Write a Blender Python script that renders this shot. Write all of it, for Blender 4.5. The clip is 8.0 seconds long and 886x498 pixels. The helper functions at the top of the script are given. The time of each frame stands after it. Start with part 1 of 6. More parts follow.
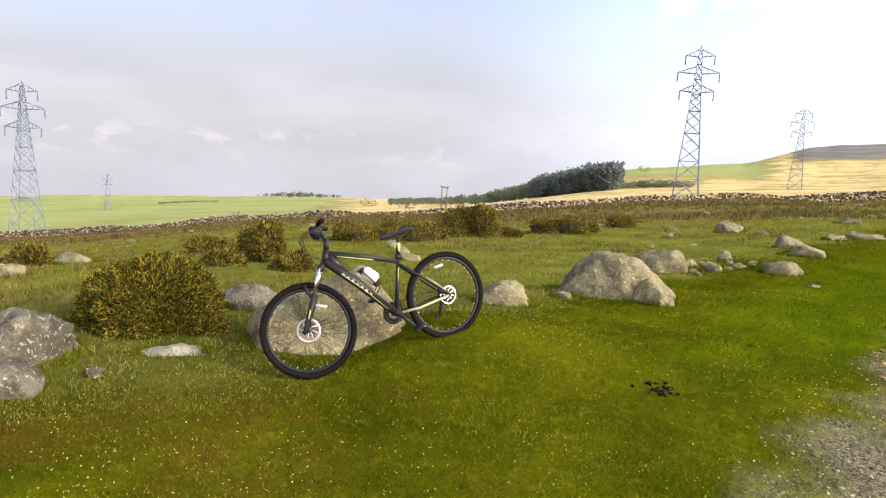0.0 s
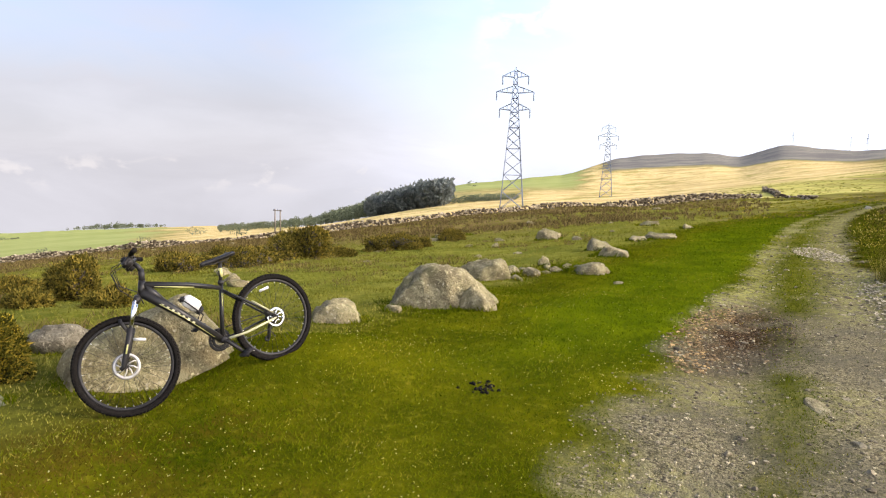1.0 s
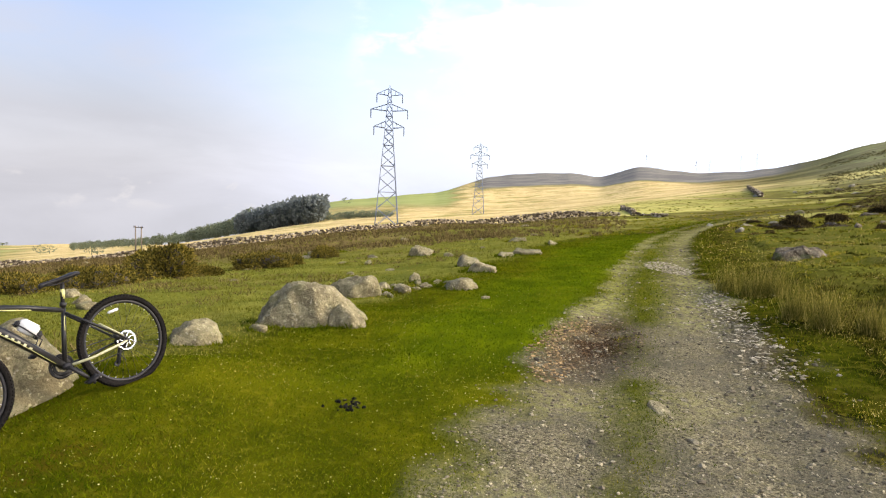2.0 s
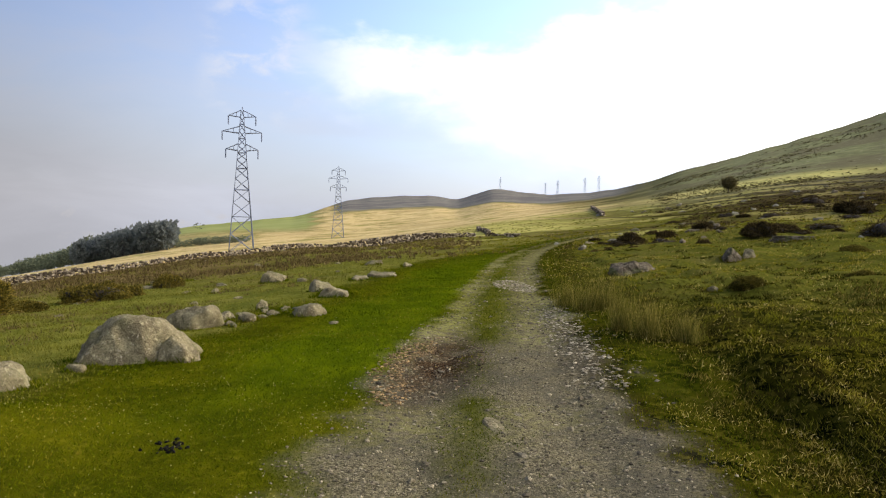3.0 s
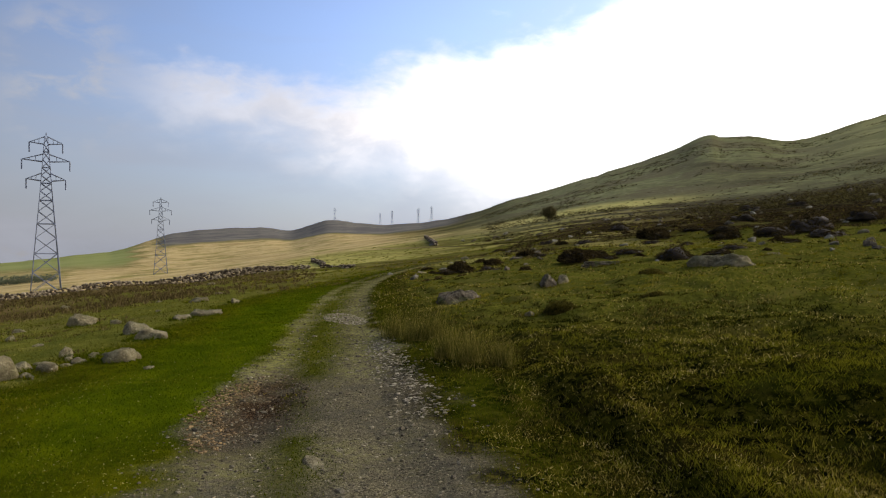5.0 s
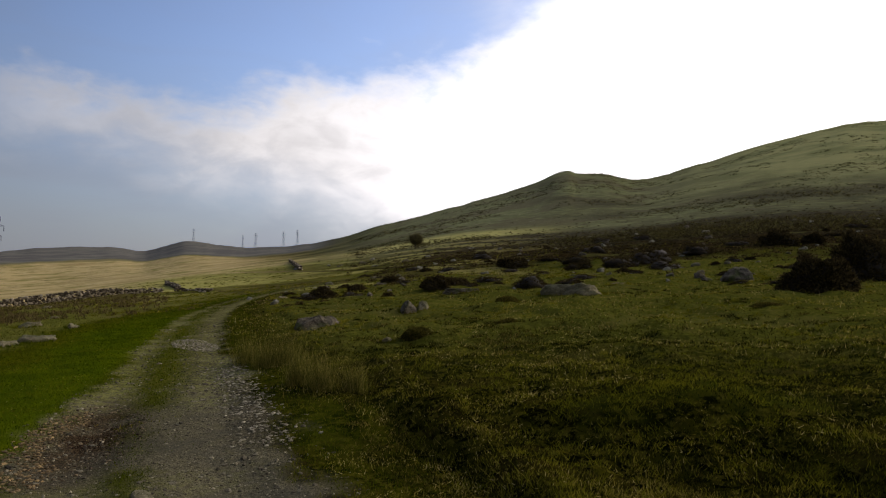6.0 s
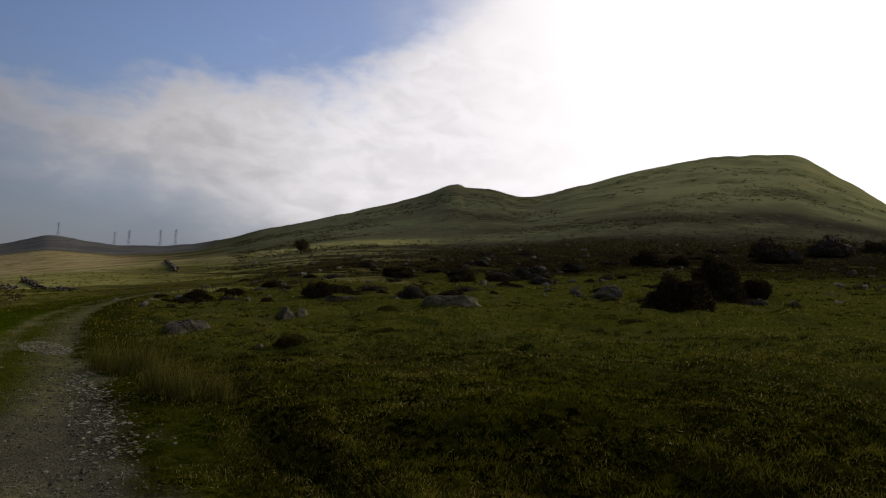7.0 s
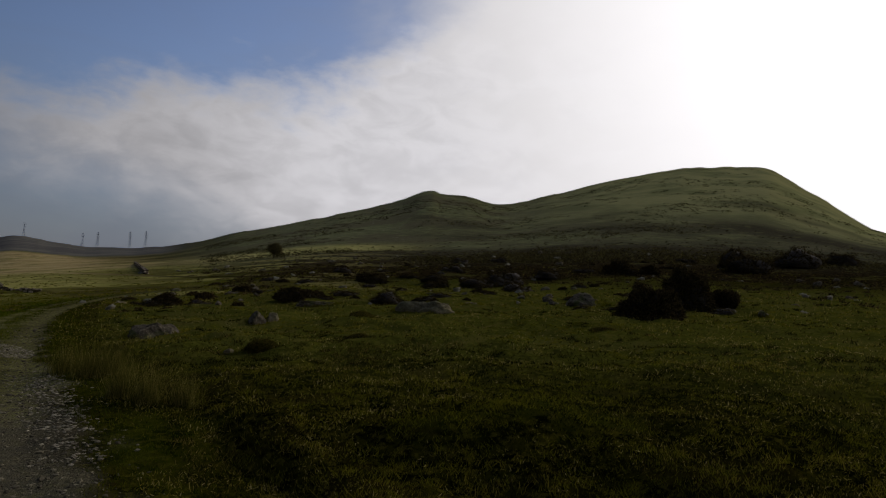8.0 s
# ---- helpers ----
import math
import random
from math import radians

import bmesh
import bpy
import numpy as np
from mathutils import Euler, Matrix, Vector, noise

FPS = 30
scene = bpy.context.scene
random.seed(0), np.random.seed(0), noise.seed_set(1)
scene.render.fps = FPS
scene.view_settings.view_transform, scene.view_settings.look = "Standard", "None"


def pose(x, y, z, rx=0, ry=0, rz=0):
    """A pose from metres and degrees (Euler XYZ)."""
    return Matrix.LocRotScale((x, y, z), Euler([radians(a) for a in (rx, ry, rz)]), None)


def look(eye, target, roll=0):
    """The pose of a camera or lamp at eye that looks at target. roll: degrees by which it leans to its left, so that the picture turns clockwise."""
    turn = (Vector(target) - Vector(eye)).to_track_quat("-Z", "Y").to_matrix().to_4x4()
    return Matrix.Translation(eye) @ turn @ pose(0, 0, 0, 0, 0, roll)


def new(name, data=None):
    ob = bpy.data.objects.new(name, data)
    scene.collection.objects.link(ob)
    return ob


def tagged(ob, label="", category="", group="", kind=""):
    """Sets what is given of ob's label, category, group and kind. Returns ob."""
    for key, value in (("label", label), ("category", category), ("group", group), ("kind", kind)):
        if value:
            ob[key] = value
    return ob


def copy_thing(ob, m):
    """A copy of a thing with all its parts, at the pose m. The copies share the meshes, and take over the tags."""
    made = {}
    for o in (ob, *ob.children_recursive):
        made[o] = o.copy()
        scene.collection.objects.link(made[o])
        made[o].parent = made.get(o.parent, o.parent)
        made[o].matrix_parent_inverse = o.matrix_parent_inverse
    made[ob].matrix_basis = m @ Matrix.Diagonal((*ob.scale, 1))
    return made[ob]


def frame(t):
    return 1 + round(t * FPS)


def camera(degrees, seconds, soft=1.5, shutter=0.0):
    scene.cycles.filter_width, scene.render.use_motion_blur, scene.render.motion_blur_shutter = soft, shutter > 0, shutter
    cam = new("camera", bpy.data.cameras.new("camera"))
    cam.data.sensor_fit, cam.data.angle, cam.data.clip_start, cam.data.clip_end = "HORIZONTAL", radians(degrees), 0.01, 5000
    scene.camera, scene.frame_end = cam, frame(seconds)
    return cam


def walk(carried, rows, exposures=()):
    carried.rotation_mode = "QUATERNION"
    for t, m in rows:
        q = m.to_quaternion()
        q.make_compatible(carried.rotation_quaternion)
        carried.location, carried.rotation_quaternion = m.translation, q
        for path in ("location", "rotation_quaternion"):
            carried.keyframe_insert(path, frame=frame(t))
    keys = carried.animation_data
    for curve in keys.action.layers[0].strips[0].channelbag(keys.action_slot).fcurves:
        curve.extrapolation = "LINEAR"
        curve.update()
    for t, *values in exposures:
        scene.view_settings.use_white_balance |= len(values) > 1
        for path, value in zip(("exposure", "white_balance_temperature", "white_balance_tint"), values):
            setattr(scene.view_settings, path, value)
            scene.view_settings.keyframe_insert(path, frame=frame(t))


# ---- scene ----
# the camera turns on the spot, held out in front of the chest
PATH = [  # seconds, x, y, z, yaw, pitch, roll
    (0.0, -0.501, 0.132, 1.613, 30.23, -8.89, -3.28),
    (0.5, -0.465, 0.117, 1.582, 22.44, -7.59, -0.78),
    (1.0, -0.334, 0.023, 1.622, 16.35, -6.71, -1.39),
    (1.2, -0.301, -0.004, 1.623, 14.17, -6.57, -0.61),
    (2.3, -0.172, -0.004, 1.636, 2.49, -4.11, -2.41),
    (2.5, -0.099, 0.031, 1.642, -0.00, -3.57, -2.01),
    (3.0, -0.020, 0.042, 1.639, -5.74, -2.74, -1.23),
    (3.5, 0.012, -0.050, 1.666, -11.21, -1.57, -0.83),
    (4.0, 0.058, -0.073, 1.679, -14.84, -0.73, -0.30),
    (4.2, 0.088, -0.102, 1.686, -15.73, -0.79, 0.02),
    (5.3, 0.110, -0.160, 1.708, -21.59, 0.57, -0.37),
    (5.5, 0.108, -0.217, 1.719, -23.48, 1.04, -0.51),
    (6.0, 0.215, -0.291, 1.701, -30.61, 2.27, -1.12),
    (6.5, 0.314, -0.308, 1.698, -36.84, 2.49, -1.75),
    (7.0, 0.371, -0.304, 1.698, -40.12, 3.41, -3.21),
    (7.5, 0.394, -0.298, 1.697, -41.60, 4.27, -4.05),
    (8.0, 0.407, -0.300, 1.699, -42.32, 4.07, -3.85),
]
EXPOSURES = [(0, 0.34, 7200, 16), (1.2, 0.35, 7200, 16), (2.5, 0.03, 7150, 14), (3.5, -0.75, 7200, 14), (4.2, -0.98, 7200, 14), (5.5, -1.3, 7200, 14),
             (6, -1.68, 7150, 14), (6.5, -2.03, 7100, 14), (7, -2.42, 7000, 14), (8, -2.8, 6900, 13)]
cam = camera(66, 8.0, soft=1.15)
walk(cam, [(t, pose(x, y, z, 90 + p, r, a)) for t, x, y, z, a, p, r in PATH], EXPOSURES)

# ---- sky and sun ----
SUN_AZ, SUN_EL = 80, 23
SUN_WAY = Vector((math.sin(radians(SUN_AZ)) * math.cos(radians(SUN_EL)), math.cos(radians(SUN_AZ)) * math.cos(radians(SUN_EL)), math.sin(radians(SUN_EL))))


def link(nt, a, b):
    nt.links.new(a, b)


def calc(nt, op, a, b=None, c=None):
    n = nt.nodes.new("ShaderNodeMath")
    n.operation = op
    for i, v in enumerate((a, b, c)):
        if v is None:
            continue
        if isinstance(v, (int, float)):
            n.inputs[i].default_value = v
        else:
            nt.links.new(v, n.inputs[i])
    return n.outputs[0]


def span(nt, v, a, b, lo=0.0, hi=1.0, soft=True):
    n = nt.nodes.new("ShaderNodeMapRange")
    n.interpolation_type = "SMOOTHSTEP" if soft else "LINEAR"
    n.inputs[1].default_value, n.inputs[2].default_value, n.inputs[3].default_value, n.inputs[4].default_value = a, b, lo, hi
    nt.links.new(v, n.inputs[0])
    return n.outputs[0]


def blend(nt, f, a, b, kind="MIX"):
    n = nt.nodes.new("ShaderNodeMix")
    n.data_type, n.blend_type = "RGBA", kind
    for i, v in ((0, f), (6, a), (7, b)):
        if isinstance(v, (int, float)):
            n.inputs[i].default_value = v
        elif isinstance(v, tuple):
            n.inputs[i].default_value = (*v, 1) if len(v) == 3 else v
        else:
            nt.links.new(v, n.inputs[i])
    return n.outputs[2]


def clouds(nt, vec, scale, detail=6, rough=0.55, warp=0.0):
    n = nt.nodes.new("ShaderNodeTexNoise")
    n.inputs["Scale"].default_value, n.inputs["Detail"].default_value = scale, detail
    n.inputs["Roughness"].default_value, n.inputs["Distortion"].default_value = rough, warp
    if vec is not None:
        nt.links.new(vec, n.inputs["Vector"])
    return n.outputs[0]


def make_sky():
    world = bpy.data.worlds.new("sky")
    scene.world = world
    world.use_nodes = True
    nt = world.node_tree
    nt.nodes.clear()
    out, bg = nt.nodes.new("ShaderNodeOutputWorld"), nt.nodes.new("ShaderNodeBackground")
    link(nt, bg.outputs[0], out.inputs[0])
    sky = nt.nodes.new("ShaderNodeTexSky")
    sky.sky_type, sky.sun_disc = "NISHITA", False
    sky.sun_elevation, sky.sun_rotation = radians(SUN_EL), radians(SUN_AZ)
    sky.altitude, sky.dust_density, sky.ozone_density = 300, 1.5, 1.5
    tc = nt.nodes.new("ShaderNodeTexCoord")
    sep = nt.nodes.new("ShaderNodeSeparateXYZ")
    link(nt, tc.outputs["Generated"], sep.inputs[0])
    x, y, z = sep.outputs
    el = calc(nt, "MULTIPLY", calc(nt, "ARCSINE", z), 57.2958)
    az = calc(nt, "MULTIPLY", calc(nt, "ARCTAN2", x, y), 57.2958)
    flat = nt.nodes.new("ShaderNodeMapping")
    flat.inputs["Scale"].default_value = (1, 1, 2.0)
    link(nt, tc.outputs["Generated"], flat.inputs[0])
    fine = clouds(nt, flat.outputs[0], 7.0, 5, 0.5, 0.3)
    billow, wisp = clouds(nt, flat.outputs[0], 15.0, 7, 0.55, 0.4), clouds(nt, flat.outputs[0], 30.0, 6, 0.6, 0.3)
    slant = nt.nodes.new("ShaderNodeMapping")
    slant.inputs["Scale"].default_value, slant.inputs["Rotation"].default_value = (1, 1, 3.4), (0, 0.12, 0)
    link(nt, tc.outputs["Generated"], slant.inputs[0])
    streak = clouds(nt, slant.outputs[0], 3.4, 6, 0.55, 0.5)

    def curve(v, points, low, high):
        """A smooth value along v, given at some places of v."""
        n = nt.nodes.new("ShaderNodeValToRGB")
        n.color_ramp.interpolation = "B_SPLINE"
        lo, hi = points[0][0], points[-1][0]
        while len(n.color_ramp.elements) < len(points):
            n.color_ramp.elements.new(0.5)
        for e, (p, q) in zip(n.color_ramp.elements, points):
            k = (q - low) / (high - low)
            e.position, e.color = (p - lo) / (hi - lo), (k, k, k, 1)
        link(nt, span(nt, v, lo, hi, soft=False), n.inputs[0])
        sep_n = nt.nodes.new("ShaderNodeSeparateColor")
        link(nt, n.outputs[0], sep_n.inputs[0])
        return calc(nt, "ADD", calc(nt, "MULTIPLY", sep_n.outputs[0], high - low), low)

    def coloured(v, rgb):
        n = nt.nodes.new("ShaderNodeCombineXYZ")
        for i, k in enumerate(rgb):
            link(nt, calc(nt, "MULTIPLY", v, k), n.inputs[i])
        return n.outputs[0]

    ruffle = calc(nt, "ADD", calc(nt, "MULTIPLY", calc(nt, "SUBTRACT", fine, 0.5), 9.0), calc(nt, "MULTIPLY", calc(nt, "SUBTRACT", billow, 0.5), 4.5))
    ruffle = calc(nt, "ADD", ruffle, calc(nt, "MULTIPLY", calc(nt, "SUBTRACT", wisp, 0.5), 2.5))
    # light in the clouds grows towards the sun
    dot = nt.nodes.new("ShaderNodeVectorMath")
    dot.operation = "DOT_PRODUCT"
    dot.inputs[1].default_value = SUN_WAY
    link(nt, tc.outputs["Generated"], dot.inputs[0])
    near = calc(nt, "MAXIMUM", dot.outputs["Value"], 0.0)
    glow, core = calc(nt, "POWER", near, 3.0), calc(nt, "POWER", near, 4.0)
    # clear sky, and the haze that thickens towards the horizon
    blue = nt.nodes.new("ShaderNodeVectorMath")
    blue.operation = "MULTIPLY"
    blue.inputs[1].default_value = (2.9, 3.2, 4.0)
    link(nt, sky.outputs[0], blue.inputs[0])
    clear = nt.nodes.new("ShaderNodeVectorMath")
    clear.operation = "SCALE"
    link(nt, blue.outputs[0], clear.inputs[0])
    link(nt, span(nt, az, -35, 25, 0.62, 1.32), clear.inputs["Scale"])
    low = span(nt, el, 19, 0)
    left = span(nt, az, 4, -34)
    thin = calc(nt, "ADD", calc(nt, "MULTIPLY", low, 0.74), calc(nt, "ADD", calc(nt, "MULTIPLY", left, 0.26), 0.05))
    thin = calc(nt, "ADD", thin, calc(nt, "MULTIPLY", span(nt, streak, 0.42, 0.72), 0.16))
    thin = calc(nt, "MINIMUM", thin, 0.94)
    pale = calc(nt, "ADD", calc(nt, "ADD", 5.8, calc(nt, "MULTIPLY", low, 1.0)), calc(nt, "MULTIPLY", glow, 14.0))
    pale = calc(nt, "MULTIPLY", calc(nt, "MULTIPLY", pale, span(nt, streak, 0.35, 0.7, 0.96, 1.1)), calc(nt, "MULTIPLY", span(nt, az, -11, -31, 1.0, 0.7), span(nt, az, -4, 12, 1.0, 1.1)))
    col = blend(nt, thin, clear.outputs[0], blend(nt, left, coloured(pale, (0.82, 0.96, 1.24)), coloured(pale, (0.91, 0.98, 1.14))))
    # small fair-weather puffs low over the far fields
    puff = calc(nt, "MULTIPLY", span(nt, calc(nt, "ABSOLUTE", calc(nt, "ADD", el, 0.8)), 1.9, 0.3), span(nt, billow, 0.52, 0.66, 0, 0.55))
    col = blend(nt, calc(nt, "MULTIPLY", puff, span(nt, az, 4, -14)), col, (6.1, 6.3, 6.7))
    # the cloud bank that rises towards the sun
    upper = curve(az, [(-24, 9), (-15, 11), (-8, 12.5), (-3, 14.5), (2, 14.2), (8, 12.2), (13, 14), (18, 16.2), (25, 17), (30, 16.5), (36, 19), (43, 25), (52, 33), (64, 45)], 0, 50)
    lower = curve(az, [(-24, 16), (-15, 14), (-8, 13), (-3, 11.4), (2, 9.8), (8, 8.3), (13, 7.4), (18, 6.4), (24, 4.6), (30, 1.5), (40, -6)], -10, 20)
    top = calc(nt, "SUBTRACT", upper, calc(nt, "ADD", el, ruffle))
    foot = calc(nt, "SUBTRACT", calc(nt, "ADD", el, calc(nt, "MULTIPLY", ruffle, 0.6)), lower)
    bank = calc(nt, "MULTIPLY", span(nt, top, -1.8, 3.6), span(nt, foot, -3.4, 4.2))
    bank = calc(nt, "MULTIPLY", bank, span(nt, az, -13, -1, 0.0, 1.0))
    body = curve(az, [(-15, 12), (-4, 14.5), (4, 16.5), (12, 18.8), (20, 23), (28, 29), (36, 35), (46, 46), (60, 60), (80, 66), (110, 60), (150, 30), (180, 14)], 0, 100)
    body = calc(nt, "MULTIPLY", body, span(nt, billow, 0.34, 0.66, 0.92, 1.07))
    body = calc(nt, "MULTIPLY", body, span(nt, fine, 0.34, 0.66, 0.93, 1.06))
    body = calc(nt, "MULTIPLY", body, span(nt, foot, 0.0, 7.0, 0.92, 1.05))
    tint = coloured(body, (0.95, 0.985, 1.07))
    col = blend(nt, bank, col, tint)
    # torn wisps left of the bank
    torn = calc(nt, "MULTIPLY", span(nt, calc(nt, "ABSOLUTE", calc(nt, "ADD", az, 9.5)), 5.5, 1.0), span(nt, calc(nt, "ABSOLUTE", calc(nt, "SUBTRACT", el, 12.5)), 6.5, 1.5))
    torn = calc(nt, "MULTIPLY", torn, span(nt, calc(nt, "ADD", calc(nt, "MULTIPLY", fine, 0.5), calc(nt, "MULTIPLY", billow, 0.5)), 0.44, 0.6, 0.0, 0.75))
    col = blend(nt, torn, col, (9.4, 9.8, 10.4))
    sunny = span(nt, calc(nt, "ADD", dot.outputs["Value"], calc(nt, "MULTIPLY", calc(nt, "SUBTRACT", fine, 0.5), 0.25)), 0.68, 0.93, 0, 0.95)
    col = blend(nt, sunny, col, coloured(calc(nt, "ADD", 10.0, calc(nt, "MULTIPLY", core, 60.0)), (0.96, 0.985, 1.04)))
    link(nt, col, bg.inputs[0])
    bg.inputs[1].default_value = 0.12


make_sky()
lamp = bpy.data.lights.new("sun", "SUN")
lamp.energy, lamp.angle, lamp.color = 4.2, radians(6), (1.0, 0.88, 0.70)
new("sun", lamp).matrix_world = look(SUN_WAY * 200, (0, 0, 0))

# ---- materials ----
def material(name, rough=0.8, metal=0.0, spec=0.3):
    m = bpy.data.materials.new(name)
    m.use_nodes = True
    nt = m.node_tree
    b = nt.nodes["Principled BSDF"]
    b.inputs["Roughness"].default_value, b.inputs["Metallic"].default_value = rough, metal
    b.inputs["Specular IOR Level"].default_value = spec
    return m, nt, b


def place_of(nt):
    return nt.nodes.new("ShaderNodeNewGeometry").outputs["Position"]


def object_place(nt):
    return nt.nodes.new("ShaderNodeTexCoord").outputs["Object"]


def relief(nt, b, height, strength, distance):
    n = nt.nodes.new("ShaderNodeBump")
    n.inputs["Strength"].default_value, n.inputs["Distance"].default_value = strength, distance
    link(nt, height, n.inputs["Height"])
    link(nt, n.outputs[0], b.inputs["Normal"])


def plain(name, color, rough=0.5, metal=0.0, spec=0.4, wear=0.25, scale=30, bump=0.0):
    m, nt, b = material(name, rough, metal, spec)
    f = span(nt, clouds(nt, object_place(nt), scale, 5), 0.35, 0.7)
    dark = tuple(c * (1 - wear) for c in color)
    link(nt, blend(nt, f, dark, color), b.inputs["Base Color"])
    link(nt, span(nt, clouds(nt, object_place(nt), scale * 3, 3), 0.3, 0.7, max(rough - 0.12, 0.03), min(rough + 0.12, 1)), b.inputs["Roughness"])
    if bump:
        relief(nt, b, clouds(nt, object_place(nt), scale * 2, 5), bump, 0.01)
    return m


def leafy(name, colors, through_light=0.35, rough=0.7, patch=None):
    """Blades and leaves: each piece a shade of its own, some light passing through."""
    m = bpy.data.materials.new(name)
    m.use_nodes = True
    nt = m.node_tree
    b = nt.nodes["Principled BSDF"]
    b.inputs["Roughness"].default_value, b.inputs["Specular IOR Level"].default_value = rough, 0.0
    geo = nt.nodes.new("ShaderNodeNewGeometry")
    ramp = nt.nodes.new("ShaderNodeValToRGB")
    while len(ramp.color_ramp.elements) < len(colors):
        ramp.color_ramp.elements.new(0.5)
    for i, (p, c) in enumerate(colors):
        ramp.color_ramp.elements[i].position = p
        ramp.color_ramp.elements[i].color = (*c, 1)
    r = geo.outputs["Random Per Island"]
    if patch:
        r = calc(nt, "ADD", calc(nt, "MULTIPLY", r, 0.55), calc(nt, "MULTIPLY", span(nt, clouds(nt, geo.outputs["Position"], patch, 4), 0.3, 0.7), 0.45))
    link(nt, r, ramp.inputs[0])
    link(nt, ramp.outputs[0], b.inputs["Base Color"])
    t = nt.nodes.new("ShaderNodeBsdfTranslucent")
    link(nt, ramp.outputs[0], t.inputs[0])
    mix = nt.nodes.new("ShaderNodeMixShader")
    mix.inputs[0].default_value = through_light
    link(nt, b.outputs[0], mix.inputs[1])
    link(nt, t.outputs[0], mix.inputs[2])
    link(nt, mix.outputs[0], nt.nodes["Material Output"].inputs[0])
    return m


def stone_material(name, pale, dark, lichen, moss=0.0):
    m, nt, b = material(name, 0.95, 0, 0.06)
    p = place_of(nt)
    c = blend(nt, span(nt, clouds(nt, p, 3.5, 6, 0.6), 0.38, 0.62), dark, pale)
    c = blend(nt, span(nt, clouds(nt, p, 9, 7, 0.7, 0.4), 0.5, 0.62, 0, 0.45), c, tuple(0.55 * v for v in dark))
    c = blend(nt, span(nt, clouds(nt, p, 60, 5, 0.7), 0.5, 0.64, 0, 0.5), c, tuple(0.45 * v for v in dark))
    c = blend(nt, span(nt, clouds(nt, p, 17, 6, 0.7, 0.6), 0.56, 0.62, 0, 0.65), c, lichen)
    c = blend(nt, span(nt, clouds(nt, p, 34, 3), 0.62, 0.67, 0, 0.55), c, (0.38, 0.345, 0.25))
    if moss:
        c = blend(nt, span(nt, clouds(nt, p, 2.2, 5), 0.5, 0.66, 0, moss), c, (0.07, 0.09, 0.02))
    link(nt, c, b.inputs["Base Color"])
    h = calc(nt, "ADD", clouds(nt, p, 9, 8, 0.7, 0.5), calc(nt, "MULTIPLY", clouds(nt, p, 45, 5), 0.35))
    relief(nt, b, h, 0.8, 0.06)
    return m


STONE = stone_material("lichened_stone", (0.222, 0.192, 0.108), (0.135, 0.113, 0.063), (0.37, 0.33, 0.19), 0.25)
GREY_STONE = stone_material("grey_stone", (0.135, 0.122, 0.09), (0.06, 0.053, 0.038), (0.23, 0.21, 0.155), 0.45)
PALE_STONE = stone_material("pale_stone", (0.26, 0.24, 0.18), (0.16, 0.145, 0.1), (0.38, 0.36, 0.27), 0.3)
DARK_STONE = stone_material("dark_stone", (0.175, 0.145, 0.098), (0.06, 0.047, 0.03), (0.28, 0.245, 0.165), 0.6)


def island_stone(name, low, high):
    """Heaped stones, each of its own shade."""
    m, nt, b = material(name, 0.95, 0, 0.03)
    geo = nt.nodes.new("ShaderNodeNewGeometry")
    c = blend(nt, calc(nt, "POWER", geo.outputs["Random Per Island"], 2.4), low, high)
    c = blend(nt, span(nt, clouds(nt, geo.outputs["Position"], 5, 5), 0.45, 0.6, 0, 0.6), c, tuple(0.5 * v for v in low))
    link(nt, c, b.inputs["Base Color"])
    return m


WALL_STONE = island_stone("wall_stone", (0.07, 0.052, 0.032), (0.62, 0.51, 0.36))


